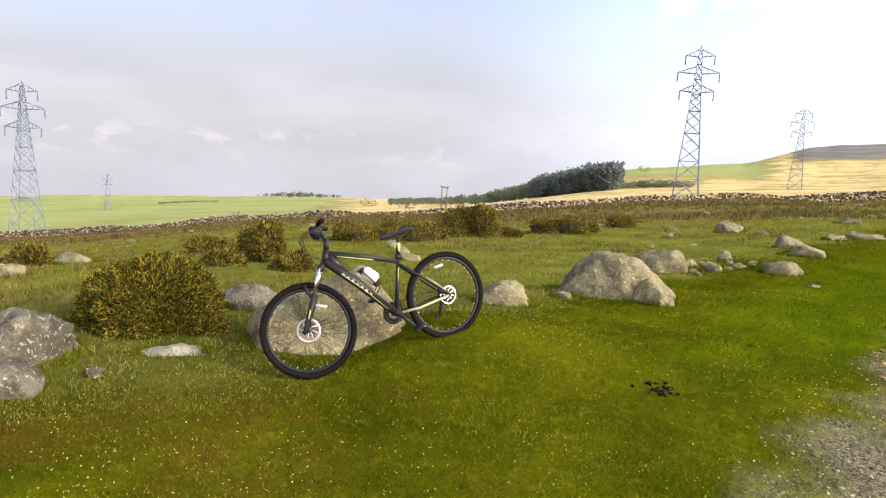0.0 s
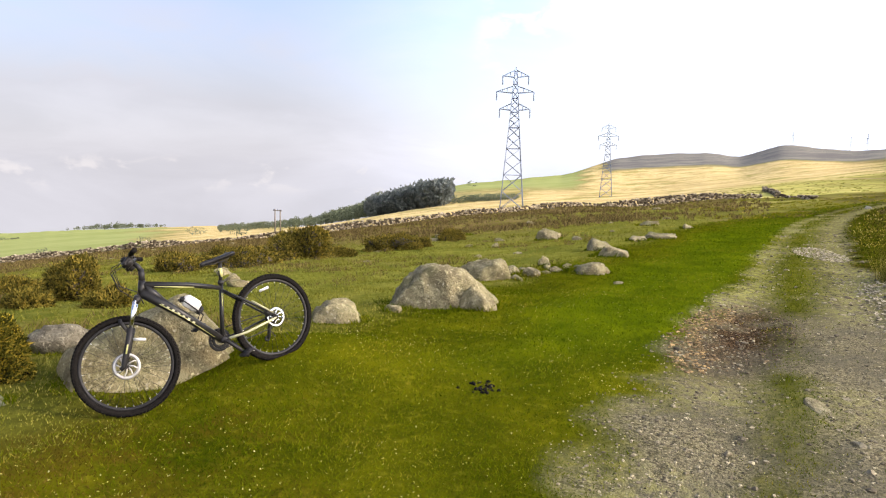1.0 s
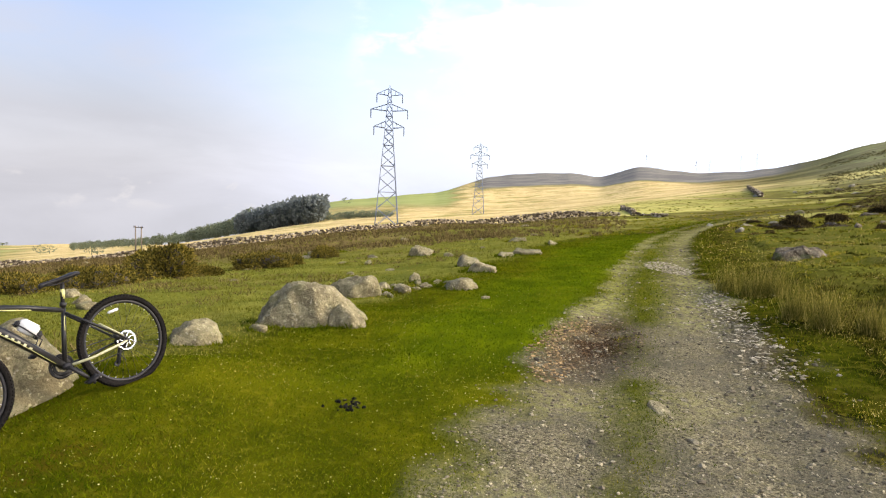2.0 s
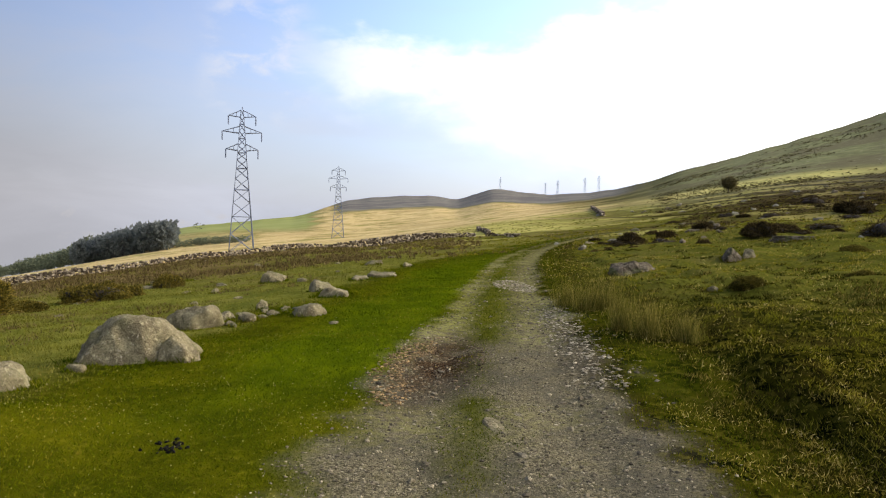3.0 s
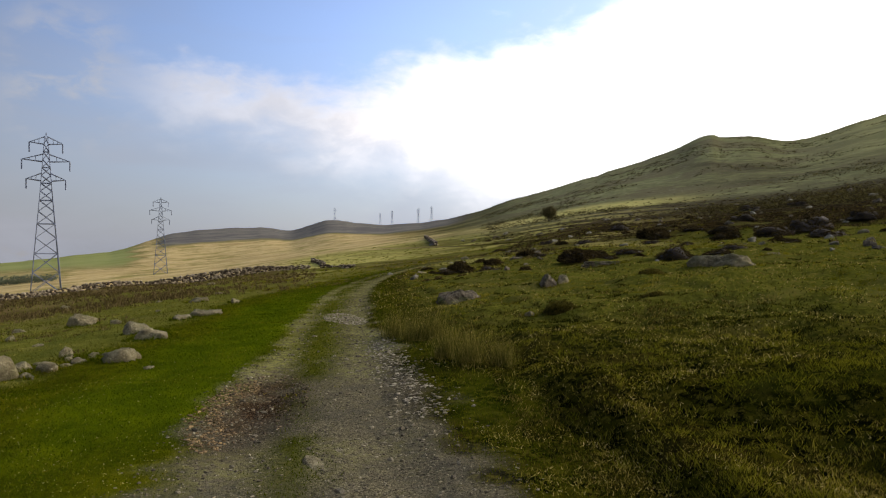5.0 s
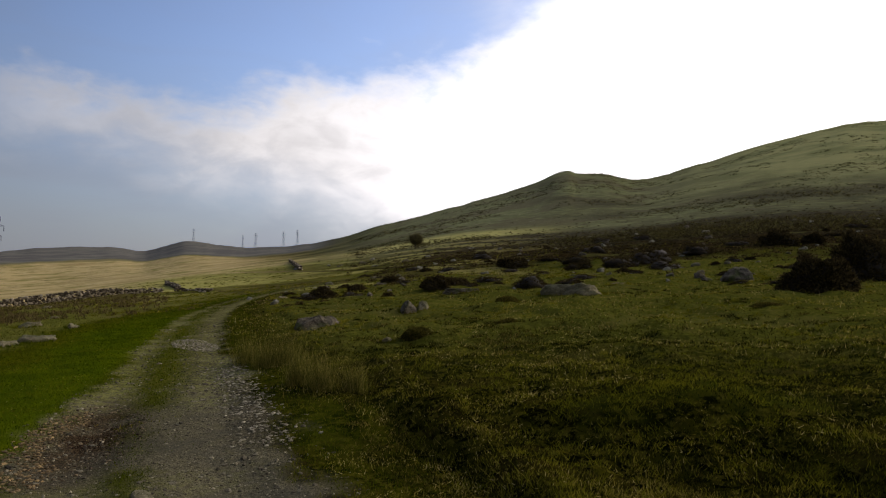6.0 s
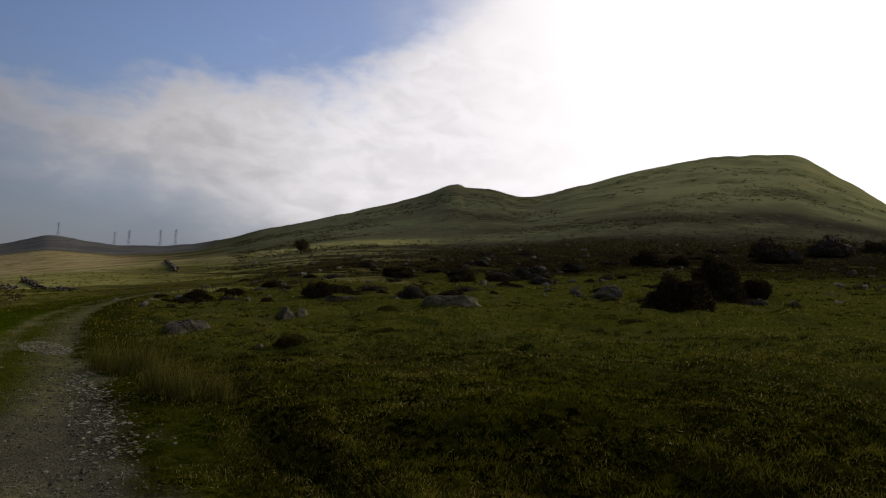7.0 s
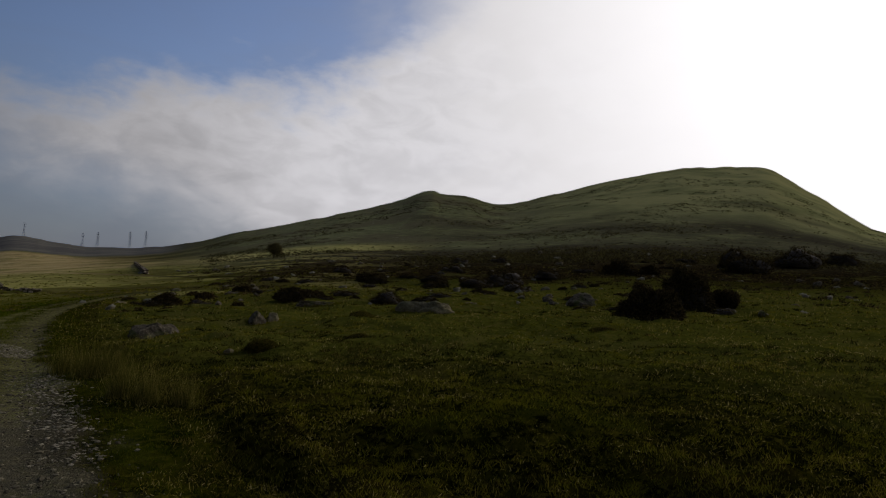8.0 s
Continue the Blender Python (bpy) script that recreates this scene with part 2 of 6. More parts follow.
def ground_material():
    m, nt, b = material("turf_and_gravel", 1.0, 0, 0.0)
    p = place_of(nt)
    za, zb = nt.nodes.new("ShaderNodeAttribute"), nt.nodes.new("ShaderNodeAttribute")
    za.attribute_name, zb.attribute_name = "zone_a", "zone_b"
    sa, sb = nt.nodes.new("ShaderNodeSeparateColor"), nt.nodes.new("ShaderNodeSeparateColor")
    link(nt, za.outputs["Color"], sa.inputs[0])
    link(nt, zb.outputs["Color"], sb.inputs[0])
    track, lush, gold = sa.outputs
    heath, field, rush = sb.outputs
    hill, mud = za.outputs["Alpha"], zb.outputs["Alpha"]
    zc, sc = nt.nodes.new("ShaderNodeAttribute"), nt.nodes.new("ShaderNodeSeparateColor")
    zc.attribute_name = "zone_c"
    link(nt, zc.outputs["Color"], sc.inputs[0])
    pasture, hazy_peat, worn = sc.outputs
    brown_at = nt.nodes.new("ShaderNodeAttribute")
    brown_at.attribute_name = "brown"
    brown = brown_at.outputs["Fac"]
    tiny, small = clouds(nt, p, 60, 4, 0.7), clouds(nt, p, 9, 6, 0.65)
    mid, wide, vast = clouds(nt, p, 1.3, 6, 0.6), clouds(nt, p, 0.16, 7, 0.62), clouds(nt, p, 0.022, 8, 0.65)
    # moorland turf, its backlit dimness put into the dark colours
    tuft = clouds(nt, p, 4.2, 7, 0.7, 0.3)
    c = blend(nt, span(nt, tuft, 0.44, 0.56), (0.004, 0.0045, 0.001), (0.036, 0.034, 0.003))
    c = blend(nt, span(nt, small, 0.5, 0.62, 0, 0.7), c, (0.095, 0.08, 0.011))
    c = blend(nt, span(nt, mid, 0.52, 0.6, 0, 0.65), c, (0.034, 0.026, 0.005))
    c = blend(nt, span(nt, wide, 0.52, 0.62, 0, 0.6), c, (0.052, 0.064, 0.005))
    # pasture among the stones, also laid over the moor further out
    q = blend(nt, span(nt, small, 0.35, 0.68), (0.08, 0.088, 0.011), (0.135, 0.136, 0.023))
    q = blend(nt, span(nt, mid, 0.46, 0.66, 0, 0.7), q, (0.16, 0.15, 0.03))
    q = blend(nt, span(nt, clouds(nt, p, 0.55, 6, 0.65), 0.5, 0.6, 0, 0.7), q, (0.075, 0.085, 0.014))
    q = blend(nt, span(nt, wide, 0.52, 0.66, 0, 0.7), q, (0.14, 0.12, 0.035))
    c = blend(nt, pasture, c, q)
    # close-bitten lawn
    g = blend(nt, span(nt, mid, 0.35, 0.65), (0.038, 0.046, 0.002), (0.072, 0.074, 0.003))
    g = blend(nt, span(nt, small, 0.5, 0.72, 0, 0.5), g, (0.14, 0.125, 0.01))
    g = blend(nt, calc(nt, "MULTIPLY", brown, span(nt, clouds(nt, p, 1.1, 5, 0.6), 0.42, 0.6)), g, (0.075, 0.052, 0.005))
    e = blend(nt, span(nt, mid, 0.35, 0.65), (0.042, 0.065, 0.002), (0.078, 0.102, 0.003))
    g = blend(nt, zc.outputs["Alpha"], g, e)
    c = blend(nt, lush, c, g)
    # hill grass, heath, fields, bleached grass and the painted sunlit strip, rushes
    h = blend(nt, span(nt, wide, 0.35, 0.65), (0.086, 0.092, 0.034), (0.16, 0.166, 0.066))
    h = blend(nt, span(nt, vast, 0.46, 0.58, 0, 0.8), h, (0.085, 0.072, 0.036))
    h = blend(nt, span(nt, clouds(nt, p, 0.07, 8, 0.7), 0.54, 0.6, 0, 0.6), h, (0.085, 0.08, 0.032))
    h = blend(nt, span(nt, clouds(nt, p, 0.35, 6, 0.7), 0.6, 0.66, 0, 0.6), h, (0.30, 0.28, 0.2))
    # far hill lightened: the haze before it is put into the colour
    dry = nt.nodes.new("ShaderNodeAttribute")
    dry.attribute_name = "hazy"
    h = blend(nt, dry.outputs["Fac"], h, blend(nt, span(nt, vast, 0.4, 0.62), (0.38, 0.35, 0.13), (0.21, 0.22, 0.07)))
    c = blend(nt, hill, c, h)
    k = blend(nt, span(nt, mid, 0.4, 0.62), (0.010, 0.007, 0.003), (0.036, 0.025, 0.009))
    k = blend(nt, span(nt, wide, 0.55, 0.63, 0, 0.7), k, (0.09, 0.085, 0.022))
    c = blend(nt, heath, c, k)
    # far moor peat, greyed and lightened to stand for haze
    w = blend(nt, span(nt, vast, 0.4, 0.62), (0.125, 0.118, 0.105), (0.19, 0.178, 0.145))
    c = blend(nt, hazy_peat, c, w)
    f = blend(nt, span(nt, vast, 0.35, 0.65), (0.21, 0.235, 0.075), (0.265, 0.285, 0.105))
    c = blend(nt, field, c, f)
    y = blend(nt, span(nt, wide, 0.38, 0.66), (0.475, 0.355, 0.15), (0.59, 0.455, 0.215))
    y = blend(nt, span(nt, vast, 0.54, 0.62, 0, 0.6), y, (0.27, 0.2, 0.075))
    y = blend(nt, span(nt, clouds(nt, p, 0.035, 9, 0.72), 0.5, 0.58, 0, 0.4), y, (0.27, 0.2, 0.075))
    y = blend(nt, span(nt, clouds(nt, p, 0.06, 9, 0.72, 0.5), 0.57, 0.63, 0, 0.7), y, (0.13, 0.1, 0.04))
    y = blend(nt, span(nt, clouds(nt, p, 0.05, 7, 0.65), 0.53, 0.6, 0, 0.7), y, (0.2, 0.19, 0.045))
    y = blend(nt, span(nt, wide, 0.6, 0.66, 0, 0.45), y, (0.15, 0.11, 0.045))
    # yellow-green for gold on slopes, the sun on it put into the colour
    y = blend(nt, calc(nt, "MAXIMUM", hill, pasture), y, blend(nt, span(nt, wide, 0.4, 0.62), (0.3, 0.285, 0.075), (0.42, 0.37, 0.11)))
    c = blend(nt, gold, c, y)
    r = blend(nt, span(nt, wide, 0.35, 0.65), (0.075, 0.053, 0.02), (0.155, 0.112, 0.042))
    c = blend(nt, rush, c, r)
    # gravel
    vor = nt.nodes.new("ShaderNodeTexVoronoi")
    vor.inputs["Scale"].default_value = 75
    link(nt, p, vor.inputs["Vector"])
    tone = nt.nodes.new("ShaderNodeSeparateColor")
    link(nt, vor.outputs["Color"], tone.inputs[0])
    s = blend(nt, span(nt, tone.outputs[0], 0.1, 0.95, soft=False), (0.06, 0.052, 0.031), (0.198, 0.174, 0.103))
    s = blend(nt, span(nt, mid, 0.4, 0.62, 0, 0.7), s, (0.08, 0.073, 0.05))
    s = blend(nt, span(nt, small, 0.5, 0.7, 0, 0.4), s, (0.1, 0.094, 0.03))
    s = blend(nt, calc(nt, "MULTIPLY", worn, span(nt, small, 0.36, 0.6)), s, (0.25, 0.24, 0.075))
    s = blend(nt, mud, s, blend(nt, span(nt, tone.outputs[1], 0.3, 0.9), (0.018, 0.012, 0.008), (0.095, 0.06, 0.03)))
    c = blend(nt, track, c, s)
    link(nt, c, b.inputs["Base Color"])
    # the nap of far grass, which lights up against the sun
    link(nt, calc(nt, "MULTIPLY", calc(nt, "SUBTRACT", hill, hazy_peat), 0.06), b.inputs["Sheen Weight"])
    b.inputs["Sheen Roughness"].default_value, b.inputs["Sheen Tint"].default_value = 0.45, (0.9, 0.95, 0.7, 1)
    stones = calc(nt, "MULTIPLY", calc(nt, "SUBTRACT", 1.0, vor.outputs["Distance"]), track)
    hh = calc(nt, "ADD", calc(nt, "MULTIPLY", small, 1.6), calc(nt, "ADD", calc(nt, "MULTIPLY", tiny, 0.5), calc(nt, "MULTIPLY", stones, 0.3)))
    relief(nt, b, calc(nt, "ADD", hh, calc(nt, "MULTIPLY", wide, 4.0)), 0.75, 0.04)
    return m


GROUND = ground_material()
LAWN = leafy("lawn_blades", [(0.0, (0.022, 0.038, 0.002)), (0.45, (0.058, 0.079, 0.002)), (0.8, (0.124, 0.126, 0.006)), (1.0, (0.28, 0.21, 0.035))], 0.35, 0.7, 0.7)
BROWN_TURF = leafy("brown_turf_blades", [(0.0, (0.018, 0.015, 0.002)), (0.5, (0.054, 0.040, 0.005)), (1.0, (0.15, 0.098, 0.02))], 0.35, 0.7, 0.8)
# moor blades kept dark in colour, as seen against the sun
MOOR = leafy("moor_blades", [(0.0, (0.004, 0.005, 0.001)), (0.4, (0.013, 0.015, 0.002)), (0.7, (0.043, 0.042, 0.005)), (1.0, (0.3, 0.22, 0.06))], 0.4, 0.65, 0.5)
VERGE = leafy("verge_blades", [(0.0, (0.025, 0.046, 0.001)), (0.5, (0.06, 0.088, 0.003)), (0.85, (0.115, 0.126, 0.006)), (1.0, (0.2, 0.19, 0.03))], 0.35, 0.7, 0.7)
# drier moor grass, with sunlight on it painted into the colours
DRY_LIT_MOOR = leafy("dry_lit_moor_blades", [(0.0, (0.045, 0.048, 0.003)), (0.4, (0.115, 0.117, 0.008)), (0.75, (0.205, 0.18, 0.018)), (1.0, (0.42, 0.31, 0.08))], 0.4, 0.7, 0.45)
BANK = leafy("bank_blades", [(0.0, (0.02, 0.032, 0.001)), (0.5, (0.05, 0.066, 0.003)), (0.85, (0.11, 0.108, 0.008)), (1.0, (0.28, 0.22, 0.04))], 0.35, 0.7, 0.7)
PASTURE = leafy("pasture_blades", [(0.0, (0.06, 0.066, 0.008)), (0.45, (0.12, 0.122, 0.016)), (0.75, (0.18, 0.17, 0.03)), (1.0, (0.32, 0.26, 0.07))], 0.35, 0.7, 0.5)
STRAW = leafy("rush_blades", [(0.0, (0.034, 0.04, 0.006)), (0.5, (0.105, 0.1, 0.017)), (1.0, (0.34, 0.27, 0.07))], 0.4)
HUMMOCK = leafy("moss_hummock", [(0.0, (0.03, 0.03, 0.006)), (0.6, (0.1, 0.085, 0.015)), (1.0, (0.21, 0.17, 0.04))], 0.3)
BROWN_RUSH = leafy("brown_rush_blades", [(0.0, (0.04, 0.029, 0.011)), (0.6, (0.10, 0.073, 0.027)), (1.0, (0.2, 0.15, 0.06))], 0.25)
GORSE = leafy("gorse_spines", [(0.0, (0.010, 0.012, 0.003)), (0.4, (0.05, 0.05, 0.008)), (0.75, (0.125, 0.105, 0.015)), (1.0, (0.27, 0.19, 0.025))], 0.2)
GORSE_DRY = leafy("dry_gorse_spines", [(0.0, (0.018, 0.018, 0.005)), (0.5, (0.09, 0.078, 0.015)), (1.0, (0.26, 0.19, 0.034))], 0.2)
GORSE_DARK = leafy("heather_sprigs", [(0.0, (0.017, 0.014, 0.007)), (0.6, (0.058, 0.044, 0.018)), (1.0, (0.16, 0.116, 0.046))], 0.15)
BRACKEN = leafy("bracken_fronds", [(0.0, (0.02, 0.018, 0.007)), (0.6, (0.06, 0.05, 0.018)), (1.0, (0.16, 0.14, 0.045))], 0.3)
FLOWER = leafy("gorse_flowers", [(0.0, (0.32, 0.21, 0.014)), (1.0, (0.5, 0.36, 0.03))], 0.3)
FLECK = leafy("leaf_highlight_flecks", [(0.0, (0.13, 0.11, 0.015)), (0.7, (0.3, 0.24, 0.05)), (1.0, (0.6, 0.48, 0.2))], 0.35)
PETAL = leafy("fallen_petals", [(0.0, (0.22, 0.21, 0.04)), (0.8, (0.42, 0.38, 0.12)), (1.0, (0.6, 0.55, 0.3))], 0.3)
TWIG = plain("twig_bark", (0.05, 0.038, 0.025), 0.9, wear=0.5)
# far foliage, its colours paled and greyed to hold the haze
HAZY_NEEDLE = leafy("hazy_conifer_foliage", [(0.0, (0.1, 0.115, 0.105)), (1.0, (0.19, 0.21, 0.19))], 0.5)
HAZY_BROADLEAF = leafy("hazy_tree_foliage", [(0.0, (0.09, 0.11, 0.07)), (1.0, (0.2, 0.22, 0.13))], 0.5)
TREE_LEAF = leafy("hawthorn_leaves", [(0.0, (0.075, 0.068, 0.028)), (1.0, (0.2, 0.168, 0.075))], 0.35)
STEEL = plain("galvanised_steel", (0.15, 0.178, 0.24), 0.6, 0.2, wear=0.2, scale=2)
WOOD = plain("weathered_wood", (0.17, 0.14, 0.11), 0.9, wear=0.5, scale=8, bump=0.4)


def pebble_material(name="gravel_stones", low=(0.07, 0.06, 0.038), high=(0.36, 0.315, 0.2)):
    m, nt, b = material(name, 0.9, 0, 0.06)
    geo = nt.nodes.new("ShaderNodeNewGeometry")
    c = blend(nt, calc(nt, "POWER", geo.outputs["Random Per Island"], 1.7), low, high)
    c = blend(nt, span(nt, clouds(nt, geo.outputs["Position"], 120, 4), 0.4, 0.65, 0, 0.6), c, (0.10, 0.08, 0.058))
    link(nt, c, b.inputs["Base Color"])
    return m


PEBBLE = pebble_material()
PALE_PEBBLE = pebble_material("pale_broken_stone", (0.17, 0.145, 0.09), (0.5, 0.44, 0.3))
TAN_PEBBLE = pebble_material("rusty_stones", (0.085, 0.056, 0.022), (0.37, 0.25, 0.11))
MUDDY = pebble_material("muddy_stones", (0.04, 0.028, 0.015), (0.25, 0.185, 0.1))
DUNG = plain("dark_droppings", (0.012, 0.011, 0.008), 0.95, spec=0.05, wear=0.4)
# bicycle
PAINT = plain("black_frame_paint", (0.012, 0.0115, 0.011), 0.4, spec=0.2, wear=0.3, scale=12)
LIME = plain("lime_paint", (0.34, 0.33, 0.12), 0.4, wear=0.15)
PALE = plain("pale_lettering", (0.3, 0.29, 0.17), 0.5, wear=0.2)
RUBBER = plain("tyre_rubber", (0.011, 0.010, 0.009), 1.0, spec=0.02, wear=0.4, scale=40, bump=0.3)
BLACK = plain("black_alloy", (0.014, 0.013, 0.013), 0.5, 0.0, spec=0.2, wear=0.3)
CHROME = plain("bright_steel", (0.72, 0.72, 0.72), 0.22, 1.0, wear=0.12)
DISC_STEEL = plain("brushed_disc_steel", (0.34, 0.33, 0.31), 0.5, 0.25, wear=0.12)
ALLOY = plain("brushed_alloy", (0.62, 0.61, 0.58), 0.4, 0.9, wear=0.15)
WHITE = plain("white_plastic", (0.45, 0.45, 0.44), 0.4, wear=0.08)


# ---- lie of the land ----
# ground: heights from a few slopes and a ridge line
EYE = 1.6
AZ = [-180, -80, -62, -45, -30, -15, 0, 12, 22, 32, 45, 60, 75, 95, 180]
RADII = [8, 20, 45, 95, 250]
SLOPES = [  # height above the eye, in degrees of slope, at those radii
    [-11.3, -8.0, -7.0, -6.0, -5.0],
    [-11.8, -10.0, -9.5, -9.1, -7.7],
    [-11.7, -9.8, -9.2, -8.8, -7.4],
    [-11.7, -8.4, -7.6, -7.1, -6.4],
    [-11.4, -7.5, -6.5, -6.0, -5.3],
    [-11.3, -6.7, -4.8, -3.9, -3.0],
    [-11.0, -5.2, -3.4, -2.4, -1.75],
    [-10.9, -4.6, -2.4, -1.3, 0.0],
    [-10.4, -3.8, -1.4, -0.2, 1.4],
    [-9.8, -2.9, -0.3, 1.2, 3.2],
    [-9.1, -2.1, 0.6, 2.2, 4.4],
    [-8.8, -1.5, 1.1, 2.9, 5.6],
    [-8.7, -1.2, 1.4, 3.1, 4.7],
    [-8.7, -1.5, 1.0, 2.5, 3.5],
    [-11.3, -8.0, -7.0, -6.0, -5.0]]
RIDGE = [  # bearing, slope and distance of the skyline
    (-180, -4.5, 900), (-80, -5.69, 800), (-50, -5.28, 800), (-34, -4.98, 800), (-28, -5.0, 800),
    (-22, -4.1, 750), (-17, -2.2, 700), (-15.3, -1.4, 700), (-6, -0.15, 900), (-2.3, 1.08, 1300), (0, 1.5, 1500),
    (4.5, 1.69, 1600), (6.7, 1.46, 1600), (10, 2.34, 1600), (14, 2.02, 1600), (18, 2.25, 1400),
    (21, 2.78, 1100), (25, 4.01, 800), (33, 6.27, 650), (38, 7.81, 680), (40.9, 8.84, 700), (41.7, 8.6, 700), (43.6, 8.6, 710),
    (46.2, 8.11, 750), (51, 9.09, 800), (57, 10.72, 830), (63, 11.55, 850), (66.5, 11.56, 850),
    (70.7, 9.37, 800), (75, 6.68, 700), (95, 3.5, 600), (180, -4.5, 900)]


def hashed(i, j, seed):
    h = np.sin(i * 127.1 + j * 311.7 + seed * 74.7) * 43758.5453
    return h - np.floor(h)


def grain(x, y, seed=0):
    """Smooth noise of about -1 to 1, one cell a unit."""
    i, j = np.floor(x), np.floor(y)
    u, v = x - i, y - j
    u, v = u * u * (3 - 2 * u), v * v * (3 - 2 * v)
    a, b = hashed(i, j, seed), hashed(i + 1, j, seed)
    c, d = hashed(i, j + 1, seed), hashed(i + 1, j + 1, seed)
    return 2 * (a + (b - a) * u + (c - a) * v + (a - b - c + d) * u * v) - 1


def spline(x, xs, ys):
    """A smooth curve through the points, that does not overshoot."""
    xs, ys = np.asarray(xs, float), np.asarray(ys, float)
    h, s = np.diff(xs), np.diff(ys) / np.diff(xs)
    m = np.zeros(len(xs))
    same = s[:-1] * s[1:] > 0
    m[1:-1] = np.where(same, 2 * s[:-1] * s[1:] / np.where(same, s[:-1] + s[1:], 1), 0)
    m[0], m[-1] = s[0], s[-1]
    k = np.clip(np.searchsorted(xs, x) - 1, 0, len(h) - 1)
    t = np.clip((x - xs[k]) / h[k], 0, 1)
    return (ys[k] * (1 + 2 * t) * (1 - t) ** 2 + m[k] * h[k] * t * (1 - t) ** 2
            + ys[k + 1] * t * t * (3 - 2 * t) + m[k + 1] * h[k] * t * t * (t - 1))


def smooth(a, b, x):
    t = np.clip((x - a) / (b - a), 0, 1)
    return t * t * (3 - 2 * t)


def track_middle(y):
    return spline(y, [-300, -40, -6, 0, 3.7, 6.5, 10.6, 17, 33, 55, 90], [-60, -9, -0.3, 0.38, 0.79, 1.24, 2.03, 3.3, 7.4, 17, 48])


def track_half(y):
    return spline(y, [-300, 0, 4, 7, 11, 17, 33, 90], [1.2, 1.3, 1.3, 1.22, 1.05, 0.85, 0.95, 1.0])


def ridged(x, y):
    return 1 - np.abs(grain(x, y, 7))


GA = np.concatenate([np.arange(-180, -80, 2.5), np.arange(-80, 95, 0.22), np.arange(95, 180.1, 2.5)])
GR = np.concatenate([np.linspace(0.3, 2.2, 6), np.exp(np.linspace(np.log(2.4), np.log(4800), 470))])


def raise_ground():
    """Heights on a fan of rays and rings."""
    z = np.zeros((len(GA), len(GR)))
    logs = np.log(GR)
    slopes = np.array([spline(GA, AZ, [row[k] for row in SLOPES]) for k in range(len(RADII))])
    rise = spline(GA, [p[0] for p in RIDGE], [p[1] for p in RIDGE])
    far = spline(GA, [p[0] for p in RIDGE], [p[2] for p in RIDGE])
    rise = rise + 0.04 * grain(GA * 0.9, GA * 0, 3) + 0.02 * grain(GA * 2.7, GA * 0, 4)
    near = [0.25, 1, 2, 3, 4, 5, 6.3]
    for i in range(len(GA)):
        xs = near + RADII + [far[i], far[i] * 1.2, far[i] * 1.8, 6000]
        ys = [math.degrees(math.atan2(-EYE, r)) for r in near] + list(slopes[:, i]) + [rise[i], rise[i] - 0.5, rise[i] - 1.6, rise[i] - 3.2]
        z[i] = EYE + GR * np.tan(np.radians(spline(logs, np.log(xs), ys)))
    z[:, GR < 6.3] = 0.0
    a = np.radians(GA)[:, None]
    x, y = np.sin(a) * GR[None], np.cos(a) * GR[None]
    r = np.hypot(x, y)
    off = x - track_middle(y)
    on_track = 1 - smooth(0.9, 1.7, np.abs(off) / track_half(y)) * 1.0
    right = smooth(0.4, 2.2, off - track_half(y)) * (y > -30)
    fade = smooth(9, 60, r)
    # turf: gentle on the lawn, hummocky on the moor
    z += 0.05 * grain(x / 1.7, y / 1.7, 1) * (1 - on_track)
    z += 0.02 * grain(x / 0.45, y / 0.45, 2) * (1 - on_track)
    hum = 0.20 * np.maximum(0, grain(x / 1.3, y / 1.0, 5)) + 0.16 * ridged(x / 0.8, y / 0.7) * grain(x / 2.6, y / 2.2, 8) + 0.10 * grain(x / 0.5, y / 0.45, 14) + 0.05 * grain(x / 0.25, y / 0.25, 6)
    z += 0.6 * hum * right * (1 - 0.4 * fade)
    z += 0.2 * (ridged(x / 3.4, y / 2.8) - 0.5) * right * smooth(9, 20, r) * (1 - smooth(120, 200, r))
    z += 0.35 * fade * grain(x / 9, y / 9, 9) * smooth(8, 30, np.abs(off)) * (1 - 0.85 * smooth(80, 180, r))
    z += smooth(150, 500, r) * np.minimum(r, 450) * 0.00028 * (grain(x / 150, y / 150, 15) + grain(x / 60, y / 60, 10) * (1 - smooth(800, 1200, r)) + 0.6 * grain(x / 23, y / 23, 11) * (1 - smooth(300, 500, r)))
    # the bank beside the track, and the wheel ruts
    beside = off - track_half(y) + 0.12 * grain(x / 1.6, y / 1.6, 16)
    near_bank = (1 - smooth(6.2, 9, y)) * smooth(-4, 1, y) * (0.75 + 0.35 * grain(x / 1.2, y / 1.2, 17))
    z += 0.13 * np.exp(-((beside - 1.62) / 0.32) ** 2) * near_bank
    z -= 0.085 * np.exp(-((beside - 1.15) / 0.22) ** 2) * near_bank
    rut = np.exp(-((off - 0.62) / 0.3) ** 2) + np.exp(-((off + 0.62) / 0.3) ** 2)
    z += (0.012 * grain(x / 0.5, y / 0.5, 12) + 0.006 * grain(x / 0.14, y / 0.14, 13) - 0.035 * rut) * on_track * (1 - fade)
    z -= 0.085 * np.exp(-(((x - 0.72 - 0.3 * (y - 7.8)) / 0.5) ** 2 + ((y - 7.8) / 1.4) ** 2))
    z -= 0.055 * np.exp(-(((x + 3.4) / 0.55) ** 2 + ((y - 3.45) / 0.5) ** 2))
    z += 0.235 * np.exp(-(((x + 3.0) / 0.8) ** 2 + ((y - 4.95) / 0.75) ** 2))
    return x, y, z


GX, GY, GZ = raise_ground()


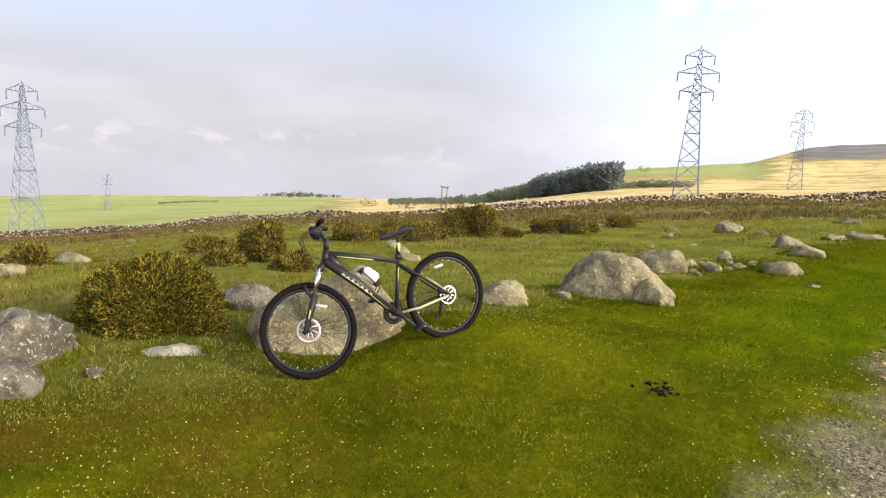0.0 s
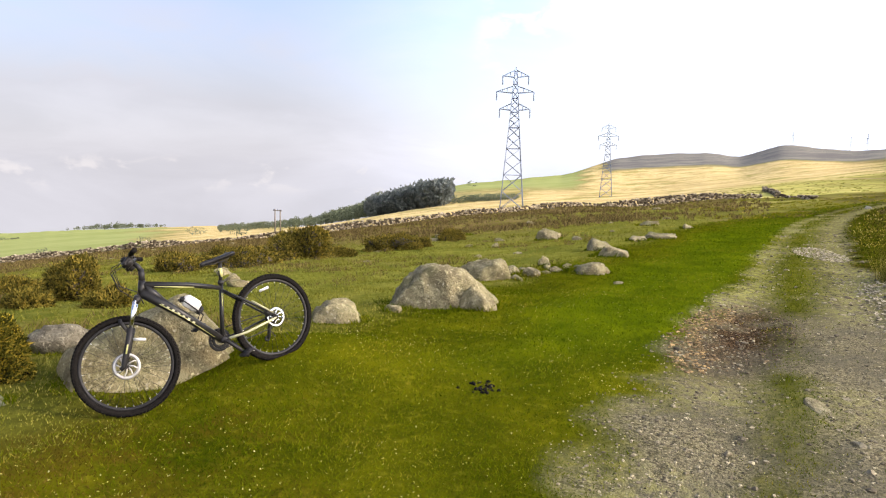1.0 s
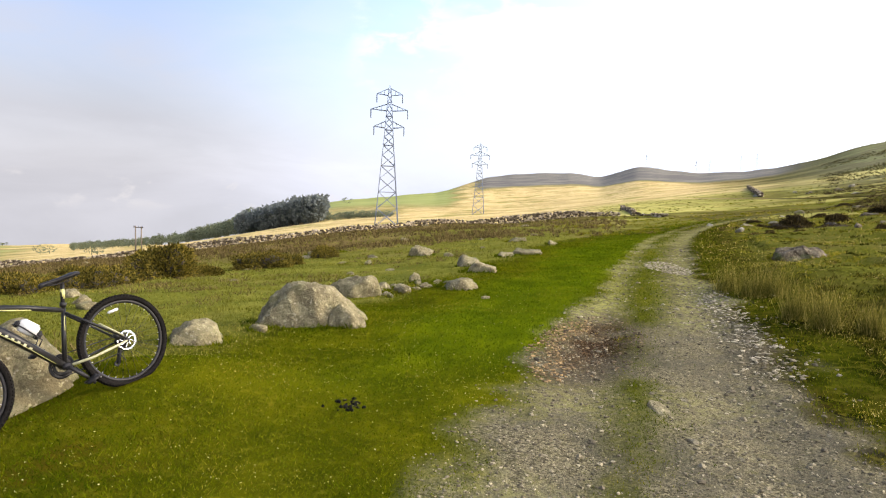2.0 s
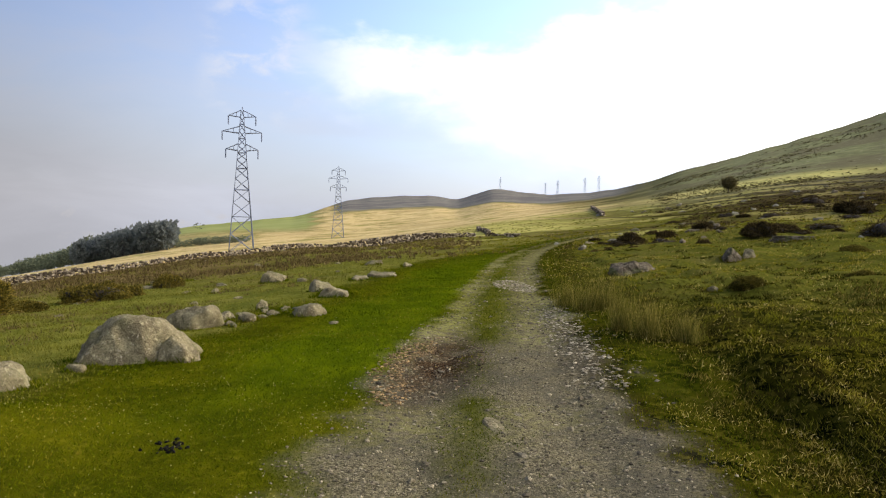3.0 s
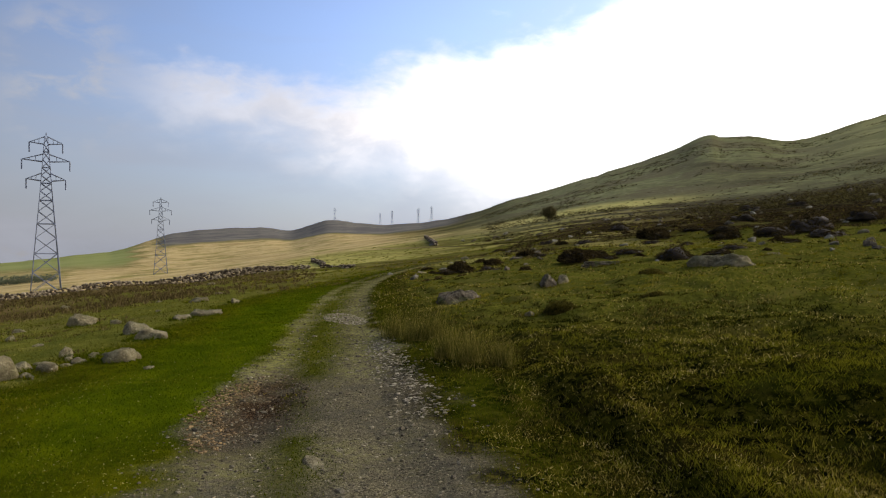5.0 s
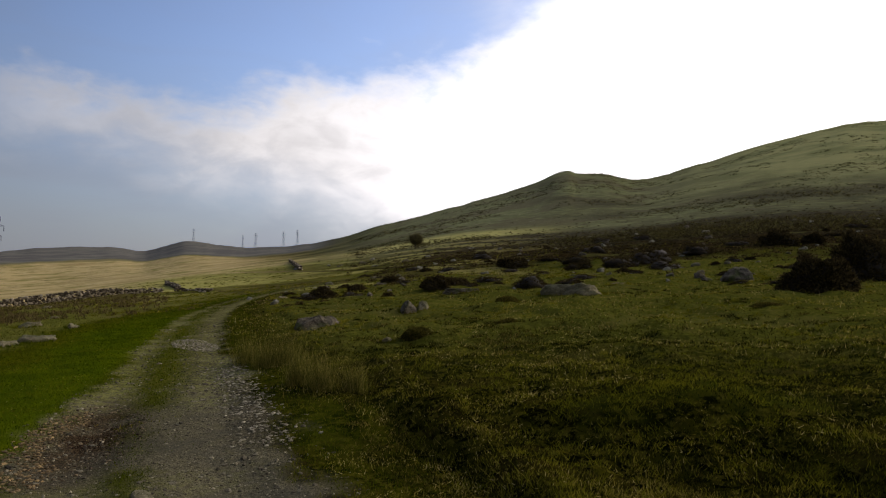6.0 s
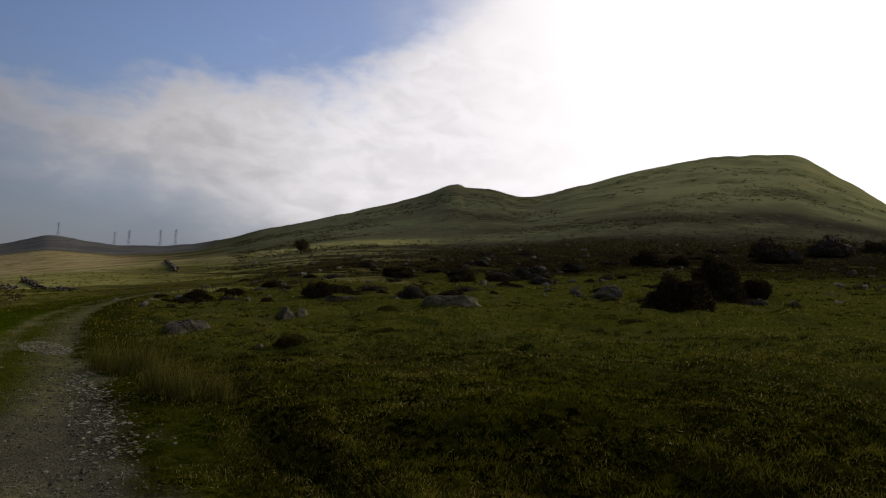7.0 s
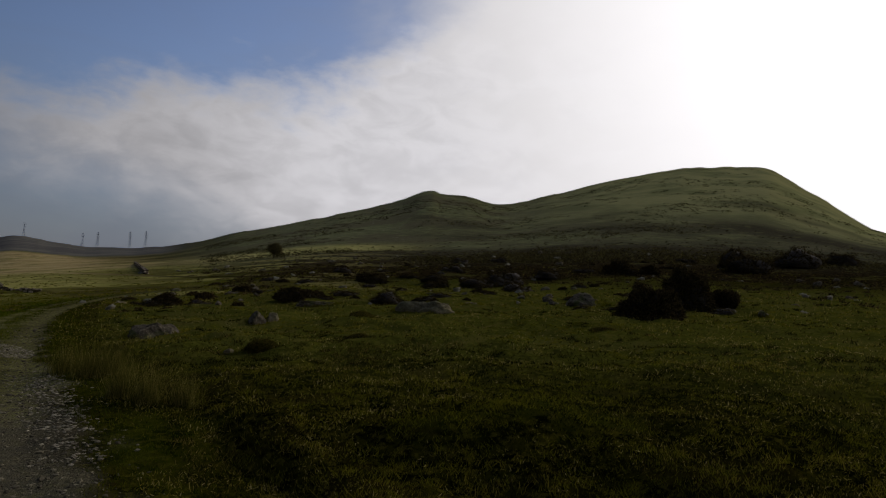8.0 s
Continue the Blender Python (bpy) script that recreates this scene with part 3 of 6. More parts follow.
def ground(x, y):
    """The height of the ground at a place."""
    a, r = math.degrees(math.atan2(x, y)), max(math.hypot(x, y), GR[0])
    i = int(np.clip(np.searchsorted(GA, a) - 1, 0, len(GA) - 2))
    j = int(np.clip(np.searchsorted(GR, r) - 1, 0, len(GR) - 2))
    u, v = (a - GA[i]) / (GA[i + 1] - GA[i]), (r - GR[j]) / (GR[j + 1] - GR[j])
    return float((GZ[i, j] * (1 - u) + GZ[i + 1, j] * u) * (1 - v) + (GZ[i, j + 1] * (1 - u) + GZ[i + 1, j + 1] * u) * v)


# ---- the ground ----
def row_of_rocks(y):
    return spline(y, [-60, 0, 4, 7.5, 11.5, 15, 20, 30, 45, 80], [-7, -4.5, -3.5, -2.6, -2.0, -1.2, -0.1, 2.2, 8.5, 35])


def verge_of(x, y):
    """Where the lawn is lush and deep green: along the track."""
    return smooth(0.5, 1.6, x - row_of_rocks(y) + 0.5 * grain(x / 1.6, y / 1.6, 25)) * smooth(4.2, 7.5, y + 0.8 * grain(x / 2, y / 2, 26)) * (1 - smooth(-0.3, 0.1, x - track_middle(y) + track_half(y)))


def brown_of(x, y):
    """Where the lawn is scuffed and mossy: below the boulders."""
    return (1 - smooth(-3.2, -1.6, x + 0.6 * grain(x / 0.9, y / 0.9, 63))) * (1 - smooth(3.4, 4.6, y)) * smooth(1.0, 2.0, np.hypot(x, y))


def zones():
    x, y = GX, GY
    r, a = np.hypot(x, y), np.degrees(np.arctan2(x, y))
    off, half = x - track_middle(y), track_half(y)
    n1, n2, n3 = grain(x / 0.35, y / 0.35, 21), grain(x / 1.1, y / 1.1, 22), grain(x / 14, y / 14, 23)
    rel = np.abs(off) / half + 0.2 * n1 + 0.1 * n2
    track = (1 - smooth(0.78, 1.18, rel)) * (1 - smooth(60, 85, y)) * (r < 200)
    strip = np.exp(-((off + 0.22 + 0.1 * (1 - smooth(5, 8, y))) / (0.22 + 0.42 * smooth(7.5, 13, y))) ** 2) * smooth(-0.6, 0.4, n2 + 0.6 * n1 + 0.6 * smooth(7, 11, y))
    track = track * (1 - 0.88 * strip) * (1 - 0.22 * smooth(8, 16, y))
    lush = smooth(-0.7, 0.5, x - row_of_rocks(y) + 0.4 * n2) * (1 - smooth(0.0, 0.35, off)) * (1 - smooth(26, 42, y))
    bank = smooth(-0.1, 0.2, off - half) * (1 - smooth(0.5, 1.2, off - half + 0.4 * n2)) * smooth(3, 6, y) * (1 - smooth(26, 42, y))
    lush = np.maximum(lush, 0.15 * bank)
    far = -0.2588 * x + 0.9659 * y + 2.5 * n3           # distance towards the stone wall
    n4 = grain(x / 45, y / 45, 24)
    beyond = smooth(88, 92, far) * (1 - smooth(12, 24, a + 4 * n4))
    edge = np.interp(a, [-8, 0, 6, 14, 20], [600, 715, 700, 540, 520])   # where the dark moor begins
    green_left = 1 - smooth(-41, -36, a + 2 * n4)
    green_top = smooth(330, 480, r + 40 * n4) * (1 - smooth(-5.5, -4, a + n4)) * smooth(-30, -20, a)
    field = beyond * np.clip(green_left + green_top, 0, 1)
    gold = beyond * (1 - np.clip(green_left + green_top, 0, 1)) * (1 - smooth(-45, 45, r - edge + 18 * n4) * smooth(-3.6, -2.6, a + 0.5 * n4))
    gold = np.maximum(gold, smooth(150, 260, r) * smooth(10, 20, a) * (1 - smooth(22, 30, a + r * 0.012 + 4 * n4)) * (1 - smooth(500, 800, r)) * (0.4 + 0.4 * n3))
    # narrow sunlit strip along the hillside, painted into the ground colour
    gold = np.maximum(gold, (1.0 + 0.2 * n3) * smooth(215, 245, r + 25 * n4) * (1 - smooth(270, 320, r + 25 * n4)) * smooth(17, 25, a) * (1 - smooth(35, 43, a)))
    rush = smooth(20, 48, far + 8 * n3) * (1 - smooth(86, 90, far)) * (1 - smooth(3, 12, a)) * smooth(-1.0, -0.1, n3 + 0.4 * n2)
    heath = smooth(20, 30, a + 3 * n4 - 4 * smooth(120, 240, r)) * smooth(52, 92, r + 14 * n3) * (1 - smooth(190, 430, r + 110 * n4 + 40 * n3 - 1.5 * (a - 40)))
    rough = smooth(38, 60, r) * (1 - smooth(200, 260, r)) * smooth(4, 9, a) * (1 - smooth(30, 42, a)) * smooth(1.2, 2.0, np.abs(off) / half)
    n5, n6 = grain(x / 5, y / 7, 27), grain(x / 22, y / 22, 28)
    rush = np.maximum(rush, rough * smooth(-0.1, 0.3, n5 + 0.6 * n6) * 0.3)
    heath = np.maximum(heath, rough * smooth(0.15, 0.4, grain(x / 6, y / 9, 29) + 0.5 * n6) * 0.45)
    gold = np.maximum(gold, rough * smooth(0.0, 0.4, grain(x / 7, y / 10, 30) - 0.5 * n6) * 0.6)
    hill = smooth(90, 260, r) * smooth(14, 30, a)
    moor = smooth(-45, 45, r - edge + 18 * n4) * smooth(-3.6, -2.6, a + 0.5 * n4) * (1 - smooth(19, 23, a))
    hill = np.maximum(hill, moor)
    gold = gold * (1 - moor)
    mud = 1.4 * np.exp(-(((x - 0.78 - 0.3 * (y - 7.8)) / 0.5) ** 2 + ((y - 7.8) / 1.7) ** 2) ** 1.4) * (0.75 + 0.4 * n1 + 0.35 * n2)
    mud = np.maximum(mud, 0.4 * np.exp(-((off - 0.85 * half) / 0.26) ** 2) * smooth(6, 7, y) * (1 - smooth(10, 13, y)) * smooth(-0.7, 0.1, n2))
    one = np.clip(np.stack([track, lush, gold, hill], -1), 0, 1)
    pasture = (1 - smooth(-0.7, 0.5, x - row_of_rocks(y) + 0.4 * n2)) * (1 - smooth(86, 92, far))
    # the moor pales with distance; its sunlit look is painted in
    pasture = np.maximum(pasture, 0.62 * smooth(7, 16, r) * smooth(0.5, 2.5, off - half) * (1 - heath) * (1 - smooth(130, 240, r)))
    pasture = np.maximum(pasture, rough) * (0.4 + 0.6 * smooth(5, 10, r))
    worn = smooth(7, 12, y) * 0.8 + 0.35 * smooth(-0.1, 0.6, n2 - 0.5 * off)
    three = np.clip(np.stack([pasture, moor, worn, np.maximum(verge_of(x, y), bank)], -1), 0, 1)
    two = np.clip(np.stack([heath, field, rush, mud], -1), 0, 1)
    return one, two, three


def make_ground():
    na, nr = GX.shape
    co = np.stack([GX, GY, GZ], -1).reshape(-1, 3)
    co = np.concatenate([co, [[0, 0, float(GZ[:, 0].mean())]]])
    i, j = np.meshgrid(np.arange(na - 1), np.arange(nr - 1), indexing="ij")
    q = np.stack([i * nr + j, i * nr + j + 1, (i + 1) * nr + j + 1, (i + 1) * nr + j], -1).reshape(-1, 4)[:, ::-1]
    k = np.arange(na - 1)
    t = np.stack([np.full(na - 1, na * nr), (k + 1) * nr, k * nr], -1)
    me = bpy.data.meshes.new("ground")
    me.from_pydata(co.tolist(), [], q.tolist() + t.tolist())
    one, two, three = zones()
    for name, v in (("zone_a", one), ("zone_b", two), ("zone_c", three)):
        at = me.attributes.new(name, "FLOAT_COLOR", "POINT")
        at.data.foreach_set("color", np.concatenate([v.reshape(-1, 4), v[:, 0].mean(0)[None]]).astype(np.float32).ravel())
    at = me.attributes.new("brown", "FLOAT", "POINT")
    at.data.foreach_set("value", np.concatenate([brown_of(GX, GY).ravel(), [0]]).astype(np.float32))
    # where the far hill's colour is lightened for haze
    far, bearing = np.hypot(GX, GY), np.degrees(np.arctan2(GX, GY))
    at = me.attributes.new("hazy", "FLOAT", "POINT")
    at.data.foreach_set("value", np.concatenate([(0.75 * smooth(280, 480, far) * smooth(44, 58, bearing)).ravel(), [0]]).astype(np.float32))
    me.shade_smooth()
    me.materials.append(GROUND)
    return tagged(new("ground", me), "grassy hillside moor with a gravel track and far fields", "ground", kind="structure")


make_ground()


# ---- ways to build ----
def quick_mesh(name, verts, tris, mat, is_smooth=False):
    """A mesh straight from arrays of corners and triangles."""
    verts, tris = np.asarray(verts, np.float32), np.asarray(tris, np.int32)
    me = bpy.data.meshes.new(name)
    me.vertices.add(len(verts))
    me.vertices.foreach_set("co", verts.ravel())
    me.loops.add(tris.size)
    me.loops.foreach_set("vertex_index", tris.ravel())
    me.polygons.add(len(tris))
    me.polygons.foreach_set("loop_start", np.arange(0, tris.size, 3, dtype=np.int32))
    me.polygons.foreach_set("use_smooth", np.full(len(tris), is_smooth))
    me.update(calc_edges=True)
    me.materials.append(mat)
    return me


def part(name, bm, mat, parent=None, label="", is_smooth=True):
    me = bpy.data.meshes.new(name)
    bm.normal_update()
    bm.to_mesh(me)
    bm.free()
    if is_smooth:
        me.shade_smooth()
    me.materials.append(mat)
    ob = new(name, me)
    if parent:
        ob.parent = parent
    return tagged(ob, label)


def part_mesh(name, me, parent, label=""):
    ob = new(name, me)
    ob.parent = parent
    return tagged(ob, label)


def tube(bm, points, radius, seg=10, cap=True):
    """A round bar through the points; one radius, or one a point."""
    pts = [Vector(p) for p in points]
    rad = radius if isinstance(radius, (list, tuple)) else [radius] * len(pts)
    rings = []
    way = (pts[1] - pts[0]).normalized()
    side = way.orthogonal().normalized()
    for i, p in enumerate(pts):
        t = (pts[min(i + 1, len(pts) - 1)] - pts[max(i - 1, 0)]).normalized()
        side = (side - t * side.dot(t)).normalized()
        other = t.cross(side)
        rings.append([bm.verts.new(p + (side * math.cos(a) + other * math.sin(a)) * rad[i]) for a in (2 * math.pi * k / seg for k in range(seg))])
    for a, b in zip(rings, rings[1:]):
        for k in range(seg):
            bm.faces.new((a[k], a[(k + 1) % seg], b[(k + 1) % seg], b[k]))
    if cap:
        bm.faces.new(rings[0][::-1])
        bm.faces.new(rings[-1])
    return bm


def bar_mesh(name, bars, mat):
    """Thin square bars, joined: each from p to q with a thickness."""
    v, f = [], []
    for p, q, w in bars:
        p, q = np.array(p, float), np.array(q, float)
        t = (q - p) / np.linalg.norm(q - p)
        s = np.cross(t, (0.31, 0.83, 0.46))
        s /= np.linalg.norm(s)
        u = np.cross(t, s)
        n = len(v)
        for e in (p, q):
            for a, b in ((1, 1), (-1, 1), (-1, -1), (1, -1)):
                v.append(e + (s * a + u * b) * w / 2)
        for k in range(4):
            m = (k + 1) % 4
            f += [(n + k, n + m, n + 4 + m), (n + k, n + 4 + m, n + 4 + k)]
        f += [(n, n + 2, n + 1), (n, n + 3, n + 2), (n + 4, n + 5, n + 6), (n + 4, n + 6, n + 7)]
    return quick_mesh(name, v, f, mat)


def box(bm, size, m=Matrix(), bevel=0.0):
    r = bmesh.ops.create_cube(bm, size=1, matrix=m @ Matrix.Diagonal((*size, 1)))
    if bevel:
        edges = list({e for v in r["verts"] for e in v.link_edges})
        bmesh.ops.bevel(bm, geom=edges, offset=bevel, segments=2, affect="EDGES")
    return bm


def ball(levels):
    bm = bmesh.new()
    bmesh.ops.create_icosphere(bm, subdivisions=levels, radius=1)
    v = np.array([p.co for p in bm.verts])
    f = np.array([[p.index for p in q.verts] for q in bm.faces])
    bm.free()
    return v, f


BALLS = {k: ball(k) for k in (1, 2, 3, 4, 5)}


def lumps(v, seed, scale=1.0):
    """Noise in space, -1 to 1, for the corners v."""
    v = v * scale + seed * 3.7
    return (grain(v[:, 0] + 0.7 * v[:, 2], v[:, 1] - 0.4 * v[:, 2], seed) + grain(v[:, 1] + 0.5 * v[:, 0], v[:, 2] + 0.3 * v[:, 1], seed + 1)
            + grain(v[:, 2] - 0.6 * v[:, 1], v[:, 0] + 0.8 * v[:, 2], seed + 2)) / 3


def rock_mesh(name, size, seed, mat, levels=4, facets=9, peak=0.0, flat=0.72, lean=0.0, planes=(), rugged=1.6):
    """A block of stone, split along some planes and weathered round."""
    rng = np.random.default_rng(seed)
    v, f = BALLS[levels]
    r = np.full(len(v), 1.15)
    n = rng.normal(size=(facets, 3))
    n /= np.linalg.norm(n, axis=1)[:, None]
    n[:, 2] *= np.where(np.arange(facets) % 2, 0.35, 0.9)
    n /= np.linalg.norm(n, axis=1)[:, None]
    o = rng.uniform(0.46, 0.82, facets)
    for k in range(2):  # a worn, tilted top
        n[k] = Vector((rng.uniform(-0.6, 0.6), rng.uniform(-0.6, 0.6), 1)).normalized()
        o[k] = flat * rng.uniform(0.9, 1.15)
    if planes:
        n = np.array([Vector(p[:3]).normalized() for p in planes])
        o = np.array([p[3] for p in planes])
    d = np.maximum(v @ n.T, 0.05)
    cut = np.concatenate([o[None] / d, np.full((len(v), 1), 1.1)], 1)
    r = -np.log(np.exp(-38 * np.minimum(cut, 4)).sum(1)) / 38
    r = r * (1 + 0.10 * lumps(v, seed, 1.7)) * (1 + rugged * (  0.07 * lumps(v, seed + 5, 4.0) - 0.05 * np.abs(lumps(v, seed + 7, 5.5)) + 0.035 * lumps(v, seed + 9, 10) + 0.02 * lumps(v, seed + 13, 22)))
    q = v * r[:, None]
    q[:, :2] *= (1 - peak * np.clip(q[:, 2], 0, 1))[:, None]
    q[:, 0] += lean * np.clip(q[:, 2], 0, 1)
    q = q / np.abs(q).max(0)
    q = q * np.array(size) * np.array([0.5, 0.5, 1.0])
    return quick_mesh(name, q, f, mat, True)


FEET = []   # where stones stand, for the grass at their feet


def boulder(x, y, w, h, seed, label, deep=0.8, turn=0.0, mat=None, levels=4, peak=0.0, sink=0.4, name="boulder", tilt=0.0, flat=0.72, lean=0.0, planes=(), rugged=1.6):
    """A stone that shows h above the turf and sits in it."""
    h, w = 0.88 * h, 1.1 * w
    tall = h * (0.75 + sink)
    FEET.append((x, y, w, w * deep, turn))
    me = rock_mesh(name, (w, w * deep, tall * 1.0), seed, mat or STONE, levels, peak=peak, flat=flat, lean=lean, planes=planes, rugged=rugged)
    ob = new(name, me)
    ob.matrix_world = pose(x, y, ground(x, y) + h - tall, tilt, 0, turn)
    return tagged(ob, label, "rock", kind="thing")


def blades(name, pts, heights, widths, lean, mat, seed=0):
    """Grass: one bent spear a point."""
    rng = np.random.default_rng(seed)
    n = len(pts)
    a = rng.uniform(0, 2 * np.pi, n)
    side = np.stack([np.cos(a), np.sin(a), np.zeros(n)], 1) * widths[:, None] / 2
    b = rng.uniform(0, 2 * np.pi, n)
    tip = np.stack([np.cos(b), np.sin(b), np.zeros(n)], 1) * (heights * lean * rng.uniform(0.3, 1.3, n))[:, None]
    tip[:, 2] = heights
    v = np.stack([pts - side, pts + side, pts + tip], 1).reshape(-1, 3)
    return quick_mesh(name, v, np.arange(3 * n).reshape(-1, 3), mat)


def grounds(x, y):
    """Heights for many places at once."""
    a, r = np.degrees(np.arctan2(x, y)), np.maximum(np.hypot(x, y), GR[0])
    i = np.clip(np.searchsorted(GA, a) - 1, 0, len(GA) - 2)
    j = np.clip(np.searchsorted(GR, r) - 1, 0, len(GR) - 2)
    u, v = (a - GA[i]) / (GA[i + 1] - GA[i]), (r - GR[j]) / (GR[j + 1] - GR[j])
    return (GZ[i, j] * (1 - u) + GZ[i + 1, j] * u) * (1 - v) + (GZ[i, j + 1] * (1 - u) + GZ[i + 1, j + 1] * u) * v


def scatter(n, r0, r1, a0, a1, seed):
    """Places in a fan: thinning out with distance, as turf is seen."""
    rng = np.random.default_rng(seed)
    r = np.exp(rng.uniform(np.log(r0), np.log(r1), n))
    a = np.radians(rng.uniform(a0, a1, n))
    return np.sin(a) * r, np.cos(a) * r, r, rng


def sprays(pts, out, length, width, per, rng):
    """Tufts of thin spines that stand outwards from points."""
    n = len(pts) * per
    p = np.repeat(pts, per, 0)
    d = np.repeat(out, per, 0) + rng.normal(size=(n, 3)) * 0.55
    d /= np.linalg.norm(d, axis=1)[:, None]
    s = np.cross(d, rng.normal(size=(n, 3)))
    s /= np.linalg.norm(s, axis=1)[:, None]
    long, wide = (np.repeat(q, per, 0) if isinstance(q, np.ndarray) else q for q in (length, width))
    ln = long * rng.uniform(0.5, 1.2, n)[:, None]
    base = p + rng.normal(size=(n, 3)) * long * 0.25
    v = np.stack([base - s * wide / 2, base + s * wide / 2, base + d * ln], 1).reshape(-1, 3)
    return v, np.arange(3 * n).reshape(-1, 3)


def bush(x, y, w, h, seed, label, sprigs=1500, mat=None, flowers=0, deep=0.85, fine=1.0, name="gorse_bush", category="bush", ragged=0.22, turn=0.0, stub=0.45, droop=0.0):
    """A dense low shrub: a solid dark core for shade, a coat of spiny sprigs, and flowers if it has any."""
    rng = np.random.default_rng(seed)
    root = new(name)
    root.matrix_world = pose(x, y, ground(x, y) - 0.04 * h, 0, 0, turn)

    def shell(v):
        k = 1 + ragged * lumps(v, seed, 1.6) * 1.6 + ragged * 0.7 * lumps(v, seed + 4, 3.8) + ragged * 0.4 * lumps(v, seed + 8, 8)
        q = v * k[:, None]
        q[:, 2] *= 1 - droop * np.clip(-q[:, 0], 0, 1)
        return q * np.array([w / 2, w * deep / 2, h]) * 0.93
    # solid dark lump added inside to block light between the sprigs
    v, f = BALLS[4 if sprigs > 2500 else 3]
    core = shell(v) * 0.86
    core[:, 2] = np.maximum(core[:, 2], -0.02)
    part_mesh("shade_core", quick_mesh("shade_core", core, f, TWIG, True), root)
    d = rng.normal(size=(sprigs, 3))
    d[:, 2] = np.abs(d[:, 2]) * 1.1 - 0.1
    d /= np.linalg.norm(d, axis=1)[:, None]
    pts = shell(d) * rng.uniform(0.84, 1.0, sprigs)[:, None]
    out = d * np.array([1, 1, 1.3])
    size = 0.11 * fine
    v, f = sprays(pts, out, size, size * stub, 5, rng)
    part_mesh("foliage", quick_mesh("foliage", v, f, mat or GORSE), root)
    if flowers:
        k = (lumps(d, seed + 20, 2.0) + 0.35 * rng.normal(size=sprigs) - 0.25 * d[:, 2]) > 0.05
        sel = np.flatnonzero(k)[:flowers]
        p = pts[sel] + d[sel] * size * rng.uniform(0.2, 0.75, len(sel))[:, None]
        v, f = sprays(p, out[sel], size * 0.2, size * 0.2, 3, rng)
        part_mesh("blossom", quick_mesh("blossom", v, f, FLOWER), root)
    return tagged(root, label, category, kind="thing")


# ---- far things: wall, pylons, wood ----
def polar(az, d):
    return d * math.sin(radians(az)), d * math.cos(radians(az))


def stone_wall(name, x0, y0, x1, y1, tall, seed, label, size=0.42, gaps=0.0):
    """A dry-stone wall of single stones, sagging and broken in places."""
    rng = np.random.default_rng(seed)
    long = math.hypot(x1 - x0, y1 - y0)
    n = int(long / (size * 0.8))
    bv, bf = BALLS[1]
    vs, fs = [], []
    for course in range(max(2, int(tall / (size * 0.55)))):
        for k in range(n):
            t = (k + 0.5 * (course % 2) + rng.uniform(-0.3, 0.3)) / n
            x, y = x0 + (x1 - x0) * t, y0 + (y1 - y0) * t
            top = tall * (0.78 + 0.3 * float(grain(np.float64(t * long / 6), np.float64(seed), 3)))
            z = (course + 0.4) * size * 0.55 + rng.uniform(-0.04, 0.04)
            if z > top or rng.random() < gaps:
                continue
            for side in (-0.22, 0.22):
                q = bv * rng.uniform(0.75, 1.3, 3) * np.array([size * 0.56, size * 0.5, size * 0.36])
                q = q + rng.normal(size=q.shape) * 0.03
                a = math.atan2(y1 - y0, x1 - x0) + rng.uniform(-0.4, 0.4)
                q = np.stack([q[:, 0] * math.cos(a) - q[:, 1] * math.sin(a), q[:, 0] * math.sin(a) + q[:, 1] * math.cos(a), q[:, 2]], 1)
                nx, ny = -(y1 - y0) / long * side, (x1 - x0) / long * side
                fs.append(bf + len(vs) * len(bv))
                vs.append(q + np.array([x + nx, y + ny, ground(x, y) + z]))
    me = quick_mesh(name, np.concatenate(vs), np.concatenate(fs), WALL_STONE)
    return tagged(new(name, me), label, "stone wall", kind="structure")


LINE = [(-66, 141), (-46, 105), (-30, 93.5), (-15, 90), (-3, 92), (8.5, 97)]
for n, (p, q) in enumerate(zip(LINE, LINE[1:])):
    stone_wall(f"wall_{n + 1}", *polar(*p), *polar(*q), 1.15, 30 + n, "grey dry-stone wall across the moor", 0.32, 0.15)
stone_wall("wall_6", *polar(18.0, 285), *polar(18.9, 158), 1.15, 40, "broken length of dry-stone wall on the slope", 0.6, 0.05)
stone_wall("wall_7", *polar(9.6, 108), *polar(8.7, 150), 0.9, 41, "broken length of dry-stone wall by the track", 0.4, 0.1)
stone_wall("wall_8", *polar(9.5, 97), *polar(12, 84), 0.45, 42, "low tumbled stones by the track", 0.4, 0.6)


